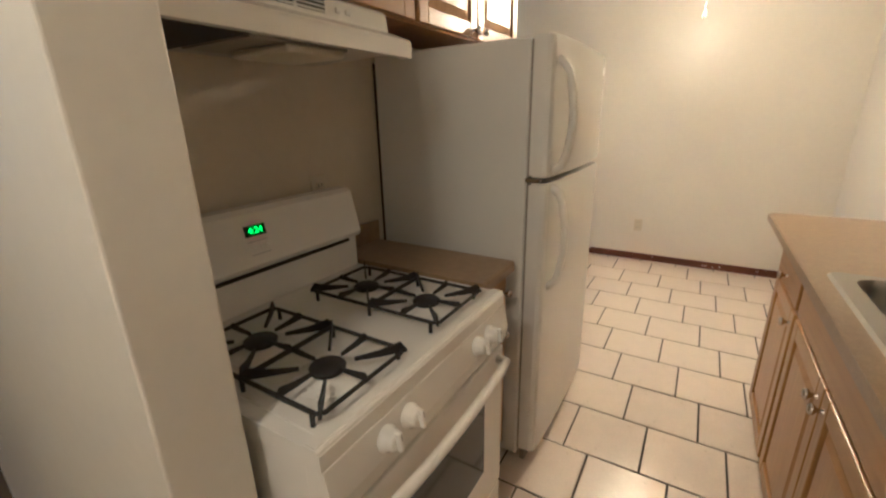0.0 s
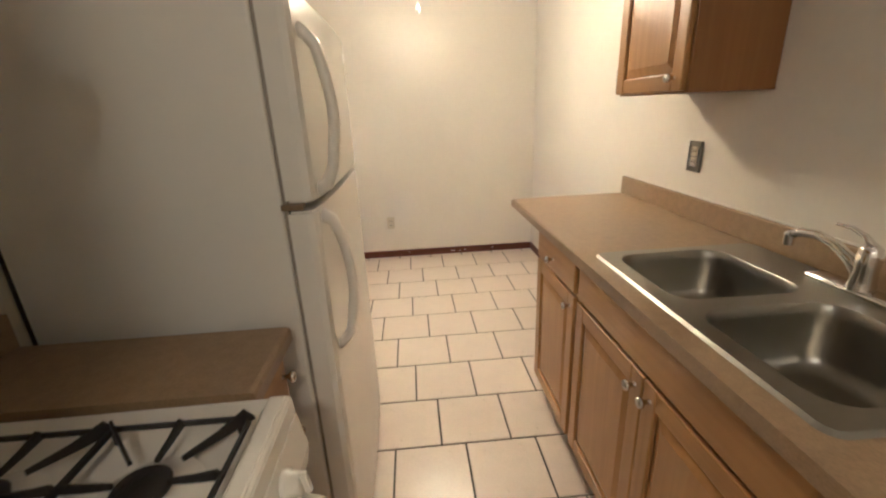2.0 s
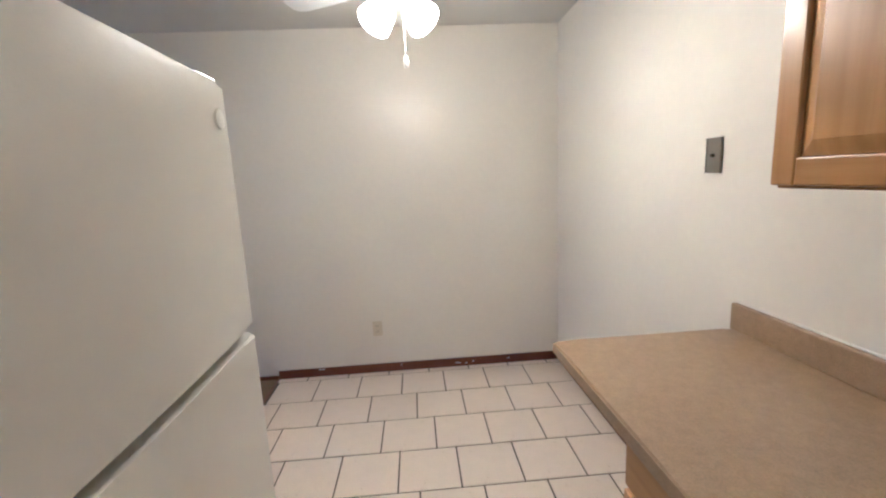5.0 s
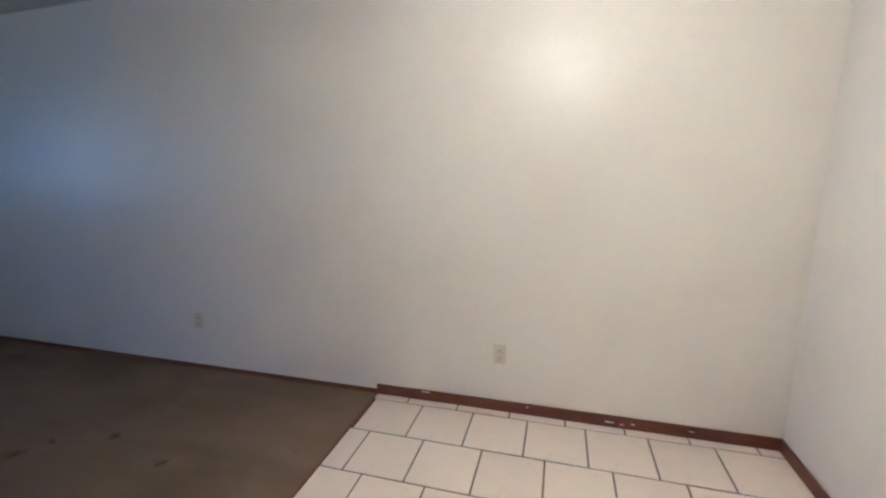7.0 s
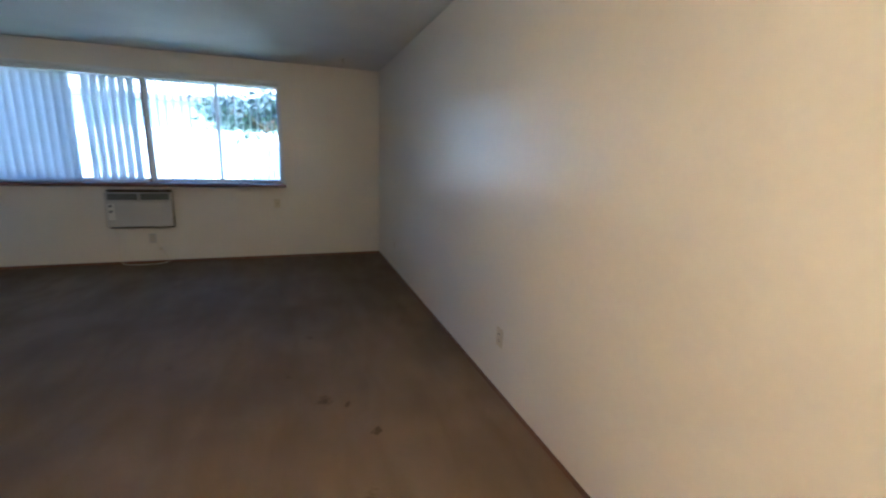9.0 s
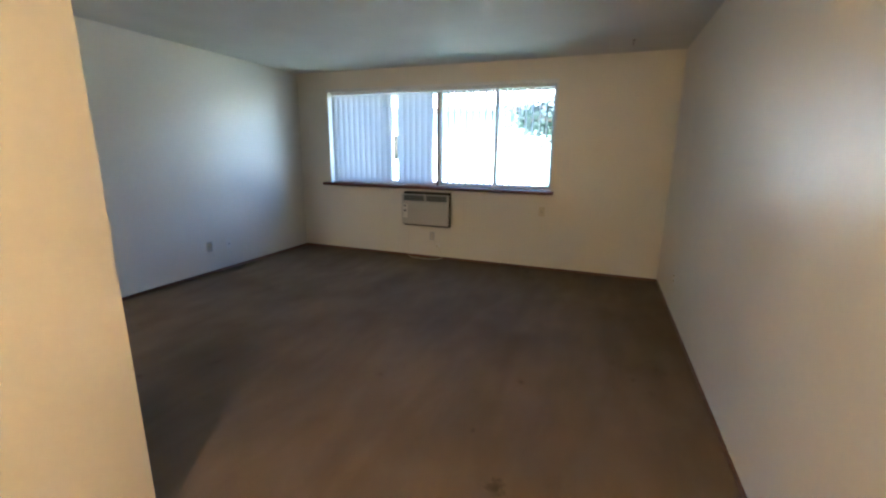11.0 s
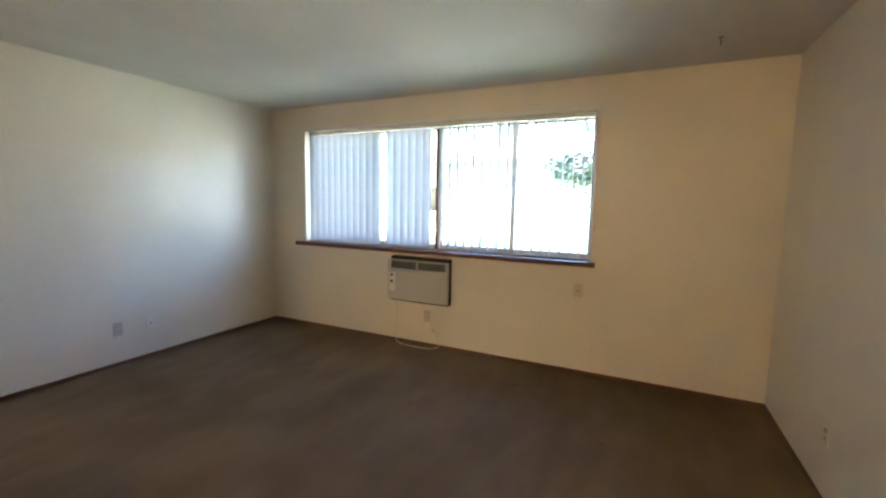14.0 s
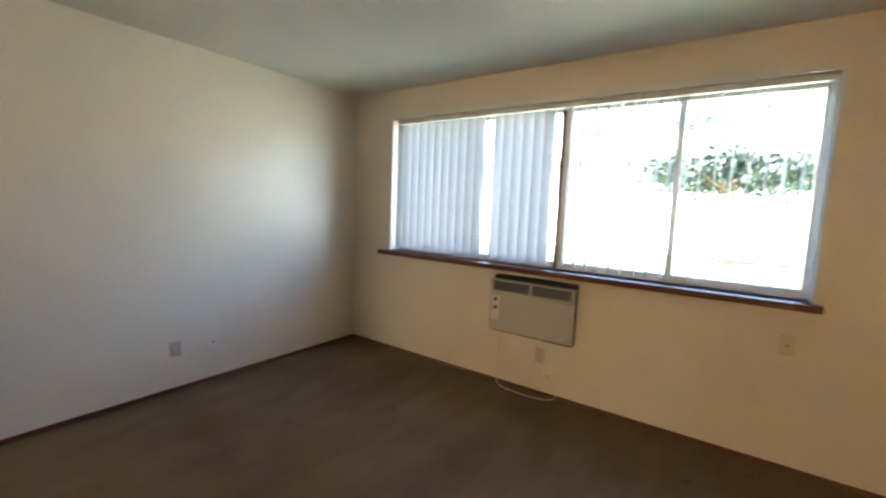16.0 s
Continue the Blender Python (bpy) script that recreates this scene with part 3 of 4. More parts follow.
cas = struct("door_trim", box(box(bbox(HX1 - 0.001, HX1 + 0.065, -2.72, -2.70, 0, HZ + 0.06, 0.003), HX0 - 0.065, HX0 + 0.001, -2.72, -2.70, 0, HZ + 0.06, 0.003), HX0 + 0.0015, HX1 - 0.0015, -2.72, -2.699, HZ, HZ + 0.06, 0.003), M_TRIM, "orange-brown wooden casing round the bedroom doorway", "door frame")
struct("hall_trim", bbox(XH - 0.06, XH + 0.014, YL - 0.70, YL - 0.641, 0.0, 2.06, 0.003), M_TRIM, "orange-brown wooden door casing at the hall corner", "door frame")
d = thing("bedroom_door", (-2.87, -2.9, 0), "white bedroom door standing open", "door")
part("leaf", bbox(-2.905, -2.87, -3.62, -2.86, 0.012, 2.04, 0.003), M_DOOR, d)
part("door_knob", lathe(bmesh.new(), [(0.028, 0), (0.028, 0.006), (0.012, 0.01), (0.012, 0.03), (0.027, 0.042), (0.027, 0.058), (0.012, 0.066), (0, 0.066)], Matrix.Translation((-2.87, -3.55, 0.95)) @ pose(0, 0, 0, 0, 90, 0)), M_NICKEL, d, "nickel knob", True)
w2 = tagged(thing("window_2", (-2.68, YB - 0.1, BZ0), "bright bedroom window, widened out of sight for more light", "window"), kind="structure")
b = bmesh.new()
for x0, x1 in ((BX0, BX0 + 0.045), (BX1 - 0.045, BX1), (-2.30, -2.265)):
    box(b, x0, x1, YB - 0.14, YB - 0.09, BZ0, BZ1, 0.003)
for z0, z1 in ((BZ0, BZ0 + 0.045), (BZ1 - 0.045, BZ1)):
    box(b, BX0 + 0.0455, -2.3005, YB - 0.138, YB - 0.092, z0, z1, 0.003)
    box(b, -2.2645, BX1 - 0.0455, YB - 0.138, YB - 0.092, z0, z1, 0.003)
part("window_frame", b, M_VINYL, w2)
for x0, x1 in ((BX0 + 0.045, -2.30), (-2.265, BX1 - 0.045)):
    g = part("pane", bbox(x0, x1, YB - 0.118, YB - 0.114, BZ0 + 0.045, BZ1 - 0.045), M_GLASS, w2)
    g.visible_shadow = False
struct("bedroom_sill", bbox(BX0 - 0.05, BX1 + 0.05, YB - 0.085, YB + 0.04, BZ0 - 0.04, BZ0 - 0.001, 0.004), M_SILL, "dark red-brown bedroom window sill", "sill")
hl = thing("ceiling_lamp", (-3.3, -1.9, 2.22), "round lit glass ceiling lamp of the hall", "lamp")
part("base", lathe(bmesh.new(), [(0.0, 2.2195), (0.13, 2.2195), (0.13, 2.20), (0.0, 2.20)], Matrix.Translation((-3.3, -1.9, 0)), 24), M_NICKEL, hl)
part("shade", lathe(bmesh.new(), [(0.12, 2.1995), (0.125, 2.18), (0.10, 2.14), (0.05, 2.118), (0, 2.112)], Matrix.Translation((-3.3, -1.9, 0)), 24), M_HALLSHADE, hl, "", True)

el = thing("ceiling_lamp", (0.0, -0.75, ZC), "round lit glass ceiling lamp of the entry", "lamp")
part("base", lathe(bmesh.new(), [(0.0, ZC - 0.0005), (0.14, ZC - 0.0005), (0.14, ZC - 0.02), (0.0, ZC - 0.02)], Matrix.Translation((0.0, -0.75, 0)), 24), M_NICKEL, el)
part("shade", lathe(bmesh.new(), [(0.13, ZC - 0.0205), (0.135, ZC - 0.04), (0.11, ZC - 0.08), (0.06, ZC - 0.10), (0, ZC - 0.107)], Matrix.Translation((0.0, -0.75, 0)), 24), M_ENTRYSHADE, el, "", True)

# closet door, ajar
cd = thing("closet_door", (XC, 2.09, 0), "white flush closet door standing ajar", "door")
mdoor = Matrix.Translation((XC + 0.02, 2.09, 0)) @ pose(0, 0, 0, 0, 0, -12)
leaf = part("leaf", bbox(-0.035, 0.0, -0.5, 0, 0.015, 2.045, 0.003, 2, mdoor), M_DOOR, cd)
for s, a in ((-0.035, -90), (0.0, 90)):
    part("door_knob", lathe(bmesh.new(), [(0.028, 0), (0.028, 0.005), (0.011, 0.009), (0.011, 0.026), (0.025, 0.036), (0.027, 0.047), (0.02, 0.058), (0, 0.061)], mdoor @ pose(s, -0.44, 0.985, 0, a, 0)), M_NICKEL, cd, "polished nickel knob", True)
for z in (0.25, 1.05, 1.85):
    part("hinge", lathe(bmesh.new(), [(0, z - 0.045), (0.007, z - 0.045), (0.007, z + 0.045), (0, z + 0.045)], Matrix.Translation((XC - 0.012, 2.093, 0)), 10), M_NICKEL, cd)
b = bmesh.new()
box(b, XC - 0.014, XC - 0.0005, DY1 - 0.002, DY1 + 0.055, 0.0, DZ + 0.055, 0.003)
box(b, XC - 0.014, XC - 0.0005, DY0 - 0.055, DY0 + 0.002, 0.0, DZ + 0.055, 0.003)
box(b, XC - 0.013, XC - 0.0005, DY0 + 0.0025, DY1 - 0.0025, DZ - 0.002, DZ + 0.055, 0.003)
struct("closet_trim", b, M_DOOR, "white painted casing of the closet door", "door frame")


# ---------- kitchen cabinets ----------
def knob(parent, x, y, z, side):
    part("knob", lathe(bmesh.new(), [(0.008, 0), (0.006, 0.006), (0.006, 0.014), (0.014, 0.02), (0.0155, 0.025), (0.012, 0.031), (0, 0.033)],
                       Matrix.Translation((x, y, z)) @ pose(0, 0, 0, 0, 90 * side, 0), 16), M_NICKEL, parent, "satin nickel knob", True)


def front(parent, name, x, y0, y1, z0, z1, side, panel=True, knob_at=None):
    """A cabinet door or drawer front whose back lies at x; side is the way it faces along x."""
    th_ = 0.019 * side
    bm = bmesh.new()
    X0, X1 = sorted((x, x + th_))
    if panel:
        w = 0.055
        bm.free()
        B0, B1 = sorted((x, x + 0.005 * side))
        F0, F1 = sorted((x + 0.005 * side, x + th_))
        ob = part(name, bbox(B0, B1, y0 + 0.002, y1 - 0.002, z0 + 0.002, z1 - 0.002), M_OAK, parent)
        for a, c in ((y0, y0 + w), (y1 - w, y1)):
            part("stile", bbox(F0, F1, a, c, z0, z1, 0.004), M_OAK, ob)
        for a, c in ((z0, z0 + w), (z1 - w, z1)):
            part("rail", bbox(F0, F1 - 0.0005 * side if side > 0 else F1, y0 + w + 0.0003, y1 - w - 0.0003, a, c, 0.004), M_OAKH, ob)
        bm = bmesh.new()
        rings = []
        for ins, dep in ((0.0, 0.006), (0.004, 0.006), (0.006, 0.008), (0.034, 0.0165), (0.036, 0.0175)):
            a, b_, c, e = y0 + w - 0.004 + ins, y1 - w + 0.004 - ins, z0 + w - 0.004 + ins, z1 - w + 0.004 - ins
            xx = x + dep * side
            rings.append([bm.verts.new(p) for p in ((xx, a, c), (xx, b_, c), (xx, b_, e), (xx, a, e))])
        for r0, r1 in zip(rings, rings[1:]):
            for i in range(4):
                bm.faces.new((r0[i], r0[(i + 1) % 4], r1[(i + 1) % 4], r1[i]))
        bm.faces.new(rings[-1])
        part("panel", bm, M_OAK, ob)
    else:
        ob = part(name, box(bm, X0, X1, y0, y1, z0, z1, 0.005, 3), M_OAKH, parent)
    if knob_at:
        knob(ob, x + th_, knob_at[0], knob_at[1], side)
    return ob


# sink side: base cabinets
FX = 0.705


def base_unit(y0, y1, label, doors, drawer_knob=None, split=None):
    e = thing("base_cabinet", ((FX + XS) / 2, (y0 + y1) / 2, 0), label, "cabinet", "base cabinets under the sink counter")
    bm = bmesh.new()
    box(bm, FX + 0.02, XS - 0.015, y0, y0 + 0.016, 0.1, 0.873)
    box(bm, FX + 0.02, XS - 0.015, y1 - 0.016, y1, 0.1, 0.873)
    box(bm, FX + 0.02, XS - 0.015, y0 + 0.0165, y1 - 0.0165, 0.1, 0.118)
    box(bm, XS - 0.022, XS - 0.015, y0 + 0.0165, y1 - 0.0165, 0.1185, 0.873)
    part("body", bm, M_OAK, e)
    bm = bmesh.new()
    for a, c in ((y0, y0 + 0.035), (y1 - 0.035, y1)):
        box(bm, FX, FX + 0.0195, a, c, 0.1, 0.873)
    for a, c in ((0.1, 0.135), (0.722, 0.757), (0.845, 0.873)):
        box(bm, FX + 0.0005, FX + 0.019, y0 + 0.0355, y1 - 0.0355, a, c)
    part("face_frame", bm, M_OAK, e)
    part("toe_kick", bbox(FX + 0.075, FX + 0.09, y0, y1, 0.0, 0.0995), M_OAKD, e)
    for a, c, kn in doors:
        front(e, "door", FX - 0.0005, a, c, 0.122, 0.734, -1, True, kn)
    front(e, "drawer_front", FX - 0.0005, y0 + 0.018, y1 - 0.018, 0.748, 0.864, -1, False, drawer_knob)
    return e


base_unit(1.722, 2.19, "oak base cabinet with one drawer and door", [(1.737, 2.175, (1.768, 0.69))], (1.97, 0.798))
base_unit(0.81, 1.7215, "oak sink base cabinet with two raised-panel doors", [(0.825, 1.262, (1.23, 0.69)), (1.268, 1.707, (1.30, 0.69))])
base_unit(-0.25, 0.8095, "oak base cabinet with two raised-panel doors", [(-0.235, 0.277, (0.245, 0.69)), (0.283, 0.795, (0.315, 0.69))])

# counter with cut-out for the sink
SX0, SX1, SY0, SY1 = 0.722, 1.275, 0.855, 1.69
ct = thing("countertop", (1.0, 1.2, 0.875), "speckled tan laminate countertop with backsplash", "countertop")
b = bmesh.new()
CE = 2.628
xs_, ys_ = (0.668, SX0 + 0.012, SX1 - 0.012, XS - 0.0015), (-0.25, SY0 + 0.012, SY1 - 0.012, CE)
gv = [[b.verts.new((x, y, 0.914)) for y in ys_] for x in xs_]
for i in range(3):
    for j in range(3):
        if (i, j) != (1, 1):
            b.faces.new((gv[i][j], gv[i + 1][j], gv[i + 1][j + 1], gv[i][j + 1]))
ext = bmesh.ops.extrude_face_region(b, geom=b.faces[:])
for v in ext["geom"]:
    if isinstance(v, bmesh.types.BMVert):
        v.co.z = 0.877
bmesh.ops.bevel(b, geom=[e for e in b.edges if all(v.co.z > 0.91 and (v.co.x < 0.67 or v.co.y > CE - 0.001) for v in e.verts) and (all(v.co.x < 0.67 for v in e.verts) or all(v.co.y > CE - 0.001 for v in e.verts))], offset=0.008, segments=3, affect="EDGES")
part("top", b, M_LAM, ct)
part("backsplash", bbox(XS - 0.022, XS - 0.001, -0.25, CE - 0.002, 0.9145, 1.006, 0.004), M_LAM, ct)
struct("caulk_bead", bbox(XS - 0.006, XS - 0.0005, -0.25, CE - 0.004, 1.0065, 1.012, 0.002), M_PLATE, "thin white caulk line above the backsplash", "trim")


# sink
def rrect(x0, x1, y0, y1, r, n=6):
    out = []
    for cx, cy, a0 in ((x1 - r, y1 - r, 0), (x0 + r, y1 - r, 90), (x0 + r, y0 + r, 180), (x1 - r, y0 + r, 270)):
        for i in range(n + 1):
            a = radians(a0 + 90 * i / n)
            out.append((cx + r * math.cos(a), cy + r * math.sin(a)))
    return out


sk = thing("kitchen_sink", ((SX0 + SX1) / 2, (SY0 + SY1) / 2, 0.914), "double-bowl stainless steel drop-in sink", "sink")
BOWLS = ((0.775, 1.125, 1.305, 1.648), (0.775, 1.125, 0.905, 1.25))
b = bmesh.new()
ZR = 0.922
loops = []
for o in [rrect(SX0 + 0.008, SX1 - 0.008, SY0 + 0.008, SY1 - 0.008, 0.03)] + [rrect(*bw, 0.065) for bw in BOWLS]:
    vs = [b.verts.new((x, y, ZR)) for x, y in o]
    loops.append(vs)
    for i in range(len(vs)):
        b.edges.new((vs[i], vs[(i + 1) % len(vs)]))
bmesh.ops.triangle_fill(b, edges=b.edges[:], use_beauty=True)
lo = [b.verts.new((x, y, 0.9145)) for x, y in rrect(SX0, SX1, SY0, SY1, 0.035)]
for i in range(len(lo)):
    j = (i + 1) % len(lo)
    b.faces.new((lo[i], lo[j], loops[0][j], loops[0][i]))
part("rim", b, M_STEEL, sk)
for bw in BOWLS:
    b = bmesh.new()
    rings = []
    for ins, z, r in ((0, ZR, 0.065), (0.004, ZR - 0.006, 0.064), (0.008, ZR - 0.03, 0.062), (0.016, ZR - 0.13, 0.06), (0.028, ZR - 0.155, 0.06), (0.05, ZR - 0.166, 0.05), (0.12, ZR - 0.17, 0.03)):
        rings.append([b.verts.new((x, y, z)) for x, y in rrect(bw[0] + ins, bw[1] - ins, bw[2] + ins, bw[3] - ins, r)])
    for r0, r1 in zip(rings, rings[1:]):
        for i in range(len(r0)):
            j = (i + 1) % len(r0)
            b.faces.new((r0[i], r0[j], r1[j], r1[i]))
    b.faces.new(rings[-1])
    bowl = part("bowl", b, M_STEEL, sk, "", True)
    cx, cy = (bw[0] + bw[1]) / 2, (bw[2] + bw[3]) / 2
    part("drain", lathe(bmesh.new(), [(0.045, 0.7525), (0.045, 0.756), (0.034, 0.756), (0.03, 0.7535), (0, 0.7535)], Matrix.Translation((cx, cy, 0)), 20), M_CHROME, bowl)
fa = thing("faucet", (1.22, 1.275, ZR), "chrome single-lever kitchen faucet", "faucet")
part("deck_plate", bbox(1.19, 1.25, 1.15, 1.40, ZR + 0.0005, ZR + 0.014, 0.006, 3), M_CHROME, fa, "", True)
part("body", lathe(bmesh.new(), [(0.03, ZR + 0.012), (0.027, ZR + 0.03), (0.024, ZR + 0.06), (0.025, ZR + 0.10), (0.022, ZR + 0.118), (0.012, ZR + 0.127), (0, ZR + 0.128)], Matrix.Translation((1.22, 1.275, 0))), M_CHROME, fa, "", True)
part("spout", tube(bmesh.new(), [(1.219, 1.285, ZR + 0.045), (1.216, 1.315, ZR + 0.078), (1.21, 1.355, ZR + 0.105), (1.203, 1.40, ZR + 0.117), (1.195, 1.44, ZR + 0.112), (1.19, 1.462, ZR + 0.10)], [0.016, 0.0145, 0.013, 0.012, 0.012, 0.012], 12), M_CHROME, fa, "", True)
part("aerator", lathe(bmesh.new(), [(0.0, ZR + 0.07), (0.0135, ZR + 0.07), (0.0145, ZR + 0.10), (0.010, ZR + 0.108), (0, ZR + 0.11)], Matrix.Translation((1.19, 1.464, 0)), 14), M_CHROME, fa)
part("lever", tube(bmesh.new(), [(1.22, 1.272, ZR + 0.12), (1.215, 1.29, ZR + 0.143), (1.207, 1.32, ZR + 0.157), (1.198, 1.35, ZR + 0.16)], [0.017, 0.011, 0.009, 0.0075], 10, 0.6), M_CHROME, fa, "", True)

# upper cabinet on the sink wall
uc = thing("wall_cabinet", (1.16, 1.97, 1.413), "oak wall cabinet with raised-panel door above the counter", "cabinet", "wall cabinets")
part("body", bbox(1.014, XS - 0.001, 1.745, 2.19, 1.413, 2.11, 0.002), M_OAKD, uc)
front(uc, "door", 1.0135, 1.755, 2.188, 1.42, 2.10, -1, True, (1.795, 1.46))

# range-side wall cabinets
for y0, y1, ys in ((0.375, 1.262, 0.82), (1.263, 2.13, 1.695)):
    e = thing("wall_cabinet", (-0.66, (y0 + y1) / 2, 1.70), "oak wall cabinet with two raised-panel doors", "cabinet", "wall cabinets")
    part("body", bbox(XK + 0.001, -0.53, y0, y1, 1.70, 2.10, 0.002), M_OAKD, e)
    front(e, "door", -0.5295, y0 + 0.012, ys - 0.003, 1.708, 2.092, 1, True, (ys - 0.035, 1.735))
    front(e, "door", -0.5295, ys + 0.003, y1 - 0.012, 1.708, 2.092, 1, True, (ys + 0.035, 1.735))

# hood
hd = thing("range_hood", (-0.62, 0.73, 1.55), "white metal range hood over the stove", "range hood")
b = bmesh.new()
prism(b, [(XK + 0.001, 1.578), (XK + 0.001, 1.699), (-0.505, 1.699), (-0.495, 1.69), (-0.488, 1.645), (-0.412, 1.616), (-0.408, 1.608), (-0.408, 1.57), (-0.43, 1.57), (-0.43, 1.588)], "y", 0.35, 1.075)
part("shell", b, M_WHITE, hd)
part("filter", bbox(-0.72, -0.47, 0.60, 0.88, 1.571, 1.5775, 0.002), M_GASKET, hd, "dark greasy mesh filter")
part("lamp_lens", bbox(-0.66, -0.46, 0.68, 0.86, 1.552, 1.5705, 0.008), M_IVORY, hd, "cloudy plastic lamp lens")
# Dark sheet standing in for the shade under the white hood.
part("underside_shade", bbox(-0.79, -0.44, 0.358, 0.585, 1.5715, 1.5775), M_DARK, hd)
for k in range(3):
    for i in range(4):
        z = 1.652 + i * 0.0095
        part("vent_slot", bbox(-0.4935, -0.4895, 0.56 + k * 0.095, 0.645 + k * 0.095, z, z + 0.0045), M_DARK, hd)
for y in (0.87, 0.905):
    part("switch", bbox(-0.492, -0.487, y, y + 0.016, 1.662, 1.674, 0.001), M_PLATE, hd)

# ---------- range ----------
ra = thing("gas_range", (-0.43, 0.725, 0), "white enamel gas range with black grates", "stove")
RY0, RY1 = 0.362, 1.088
part("body", bbox(XK + 0.02, -0.13, RY0 + 0.004, RY1 - 0.004, 0.05, 0.872, 0.004), M_WHITE, ra)
b = bmesh.new()
prism(b, [(XK + 0.02, 0.8725), (XK + 0.02, 0.905), (-0.135, 0.905), (-0.128, 0.914), (-0.10, 0.914), (-0.092, 0.906), (-0.09, 0.8725)], "y", RY0, RY1)
bmesh.ops.bevel(b, geom=[e for e in b.edges if abs(e.verts[0].co.z - e.verts[1].co.z) < 1e-5 and e.verts[0].co.z > 0.9], offset=0.003, segments=2, affect="EDGES")
part("cooktop", b, M_WHITE, ra, "glossy white cooktop")
b = bmesh.new()
prism(b, [(-0.13, 0.76), (-0.082, 0.76), (-0.076, 0.80), (-0.088, 0.8715), (-0.13, 0.8715)], "y", RY0 + 0.002, RY1 - 0.002)
part("control_panel", b, M_WHITE, ra)
b = bmesh.new()
prism(b, [(XK + 0.02, 0.906), (XK + 0.02, 1.165), (-0.72, 1.186), (-0.685, 1.184), (-0.668, 1.172), (-0.636, 1.035), (-0.645, 1.02), (-0.664, 1.012), (-0.664, 0.906)], "y", RY0 + 0.01, RY1 - 0.006)
part("backguard", b, M_WHITE, ra, "white console with curved top")
part("backguard_gap", bbox(-0.6638, -0.6565, RY0 + 0.02, RY1 - 0.045, 1.003, 1.012), M_DARK, ra)
con = pose(-0.6515, 0.69, 1.10, 0, -13.1, 0)
part("display", bbox(0.0, 0.004, -0.032, 0.032, 0.012, 0.042, 0.001, 2, con), M_BLACK, ra, "dark clock display")
clock = bpy.data.curves.new("clock_digits", "FONT")
clock.body, clock.size, clock.align_x, clock.align_y, clock.extrude = "4:24", 0.026, "CENTER", "CENTER", 0.0002
clock.materials.append(M_LED)
clock_ob = new("clock_digits", clock)
clock_me = bpy.data.meshes.new_from_object(clock_ob.evaluated_get(bpy.context.evaluated_depsgraph_get()))
bpy.data.objects.remove(clock_ob)
clock_ob = new("clock_digits", clock_me)
clock_ob.parent = ra
clock_ob.matrix_parent_inverse = ra.matrix_basis.inverted()
clock_ob.matrix_basis = con @ Matrix(((0, 0, 1, 0.0044), (1, 0, 0, 0), (0, 1, 0, 0.027), (0, 0, 0, 1)))
tagged(clock_ob, "green glowing clock digits")
for i, y in enumerate((-0.034, -0.012, 0.010, 0.03)):
    part("key", bbox(0.0, 0.003, y - 0.006, y + 0.006, -0.024, -0.014, 0.001, 2, con), M_PLATE, ra)
for z in (-0.002, -0.038):
    part("printed_bar", bbox(0.0, 0.0025, -0.03, 0.03, z - 0.0015, z + 0.0015, 0, 2, con), M_GREY, ra)
for y in (0.51, 0.583, 0.89, 0.963):
    kb = pose(-0.077, y, 0.832, 0, 81, 0)
    k_ = part("knob", lathe(bmesh.new(), [(0.026, -0.004), (0.026, 0.004), (0.021, 0.008), (0.019, 0.022), (0.016, 0.025), (0, 0.025)], kb, 20), M_WHITE, ra, "white plastic knob", True)
    part("grip", bbox(-0.02, 0.02, -0.005, 0.005, 0.022, 0.036, 0.003, 2, kb), M_WHITE, k_)
    part("pointer", bbox(-0.018, -0.004, -0.001, 0.001, 0.036, 0.0366, 0, 2, kb), M_GASKET, k_)
part("door_gap", bbox(-0.129, -0.10, RY0 + 0.01, RY1 - 0.01, 0.742, 0.759), M_DARK, ra)
for i in range(14):
    y = RY0 + 0.06 + i * 0.045
    part("vent_slot", bbox(-0.0998, -0.0985, y, y + 0.03, 0.746, 0.754), M_IRON, ra)
od = part("oven_door", bbox(-0.1295, -0.086, RY0 + 0.006, RY1 - 0.006, 0.22, 0.74, 0.008, 3), M_WHITE, ra)
part("window", bbox(-0.0862, -0.0835, RY0 + 0.14, RY1 - 0.14, 0.36, 0.62, 0.001), M_BLACK, od, "dark oven glass")
part("handle", tube(bmesh.new(), [(-0.09, RY0 + 0.05, 0.712), (-0.055, RY0 + 0.06, 0.715)] + [(-0.05 + 0.012 * math.sin(math.pi * i / 10), RY0 + 0.06 + i * (RY1 - RY0 - 0.12) / 10, 0.716) for i in range(1, 10)] + [(-0.055, RY1 - 0.06, 0.715), (-0.09, RY1 - 0.05, 0.712)], 0.014, 10), M_WHITE, od, "white bar handle", True)
part("drawer", bbox(-0.1295, -0.088, RY0 + 0.006, RY1 - 0.006, 0.06, 0.21, 0.008, 3), M_WHITE, ra)
part("foot_rail", bbox(-0.70, -0.15, RY0 + 0.03, RY1 - 0.03, 0.0, 0.0495), M_DARK, ra)
part("drip_well", bbox(-0.60, -0.118, RY0 + 0.03, RY1 - 0.03, 0.9055, 0.9075, 0.0005), M_WHITE, ra)


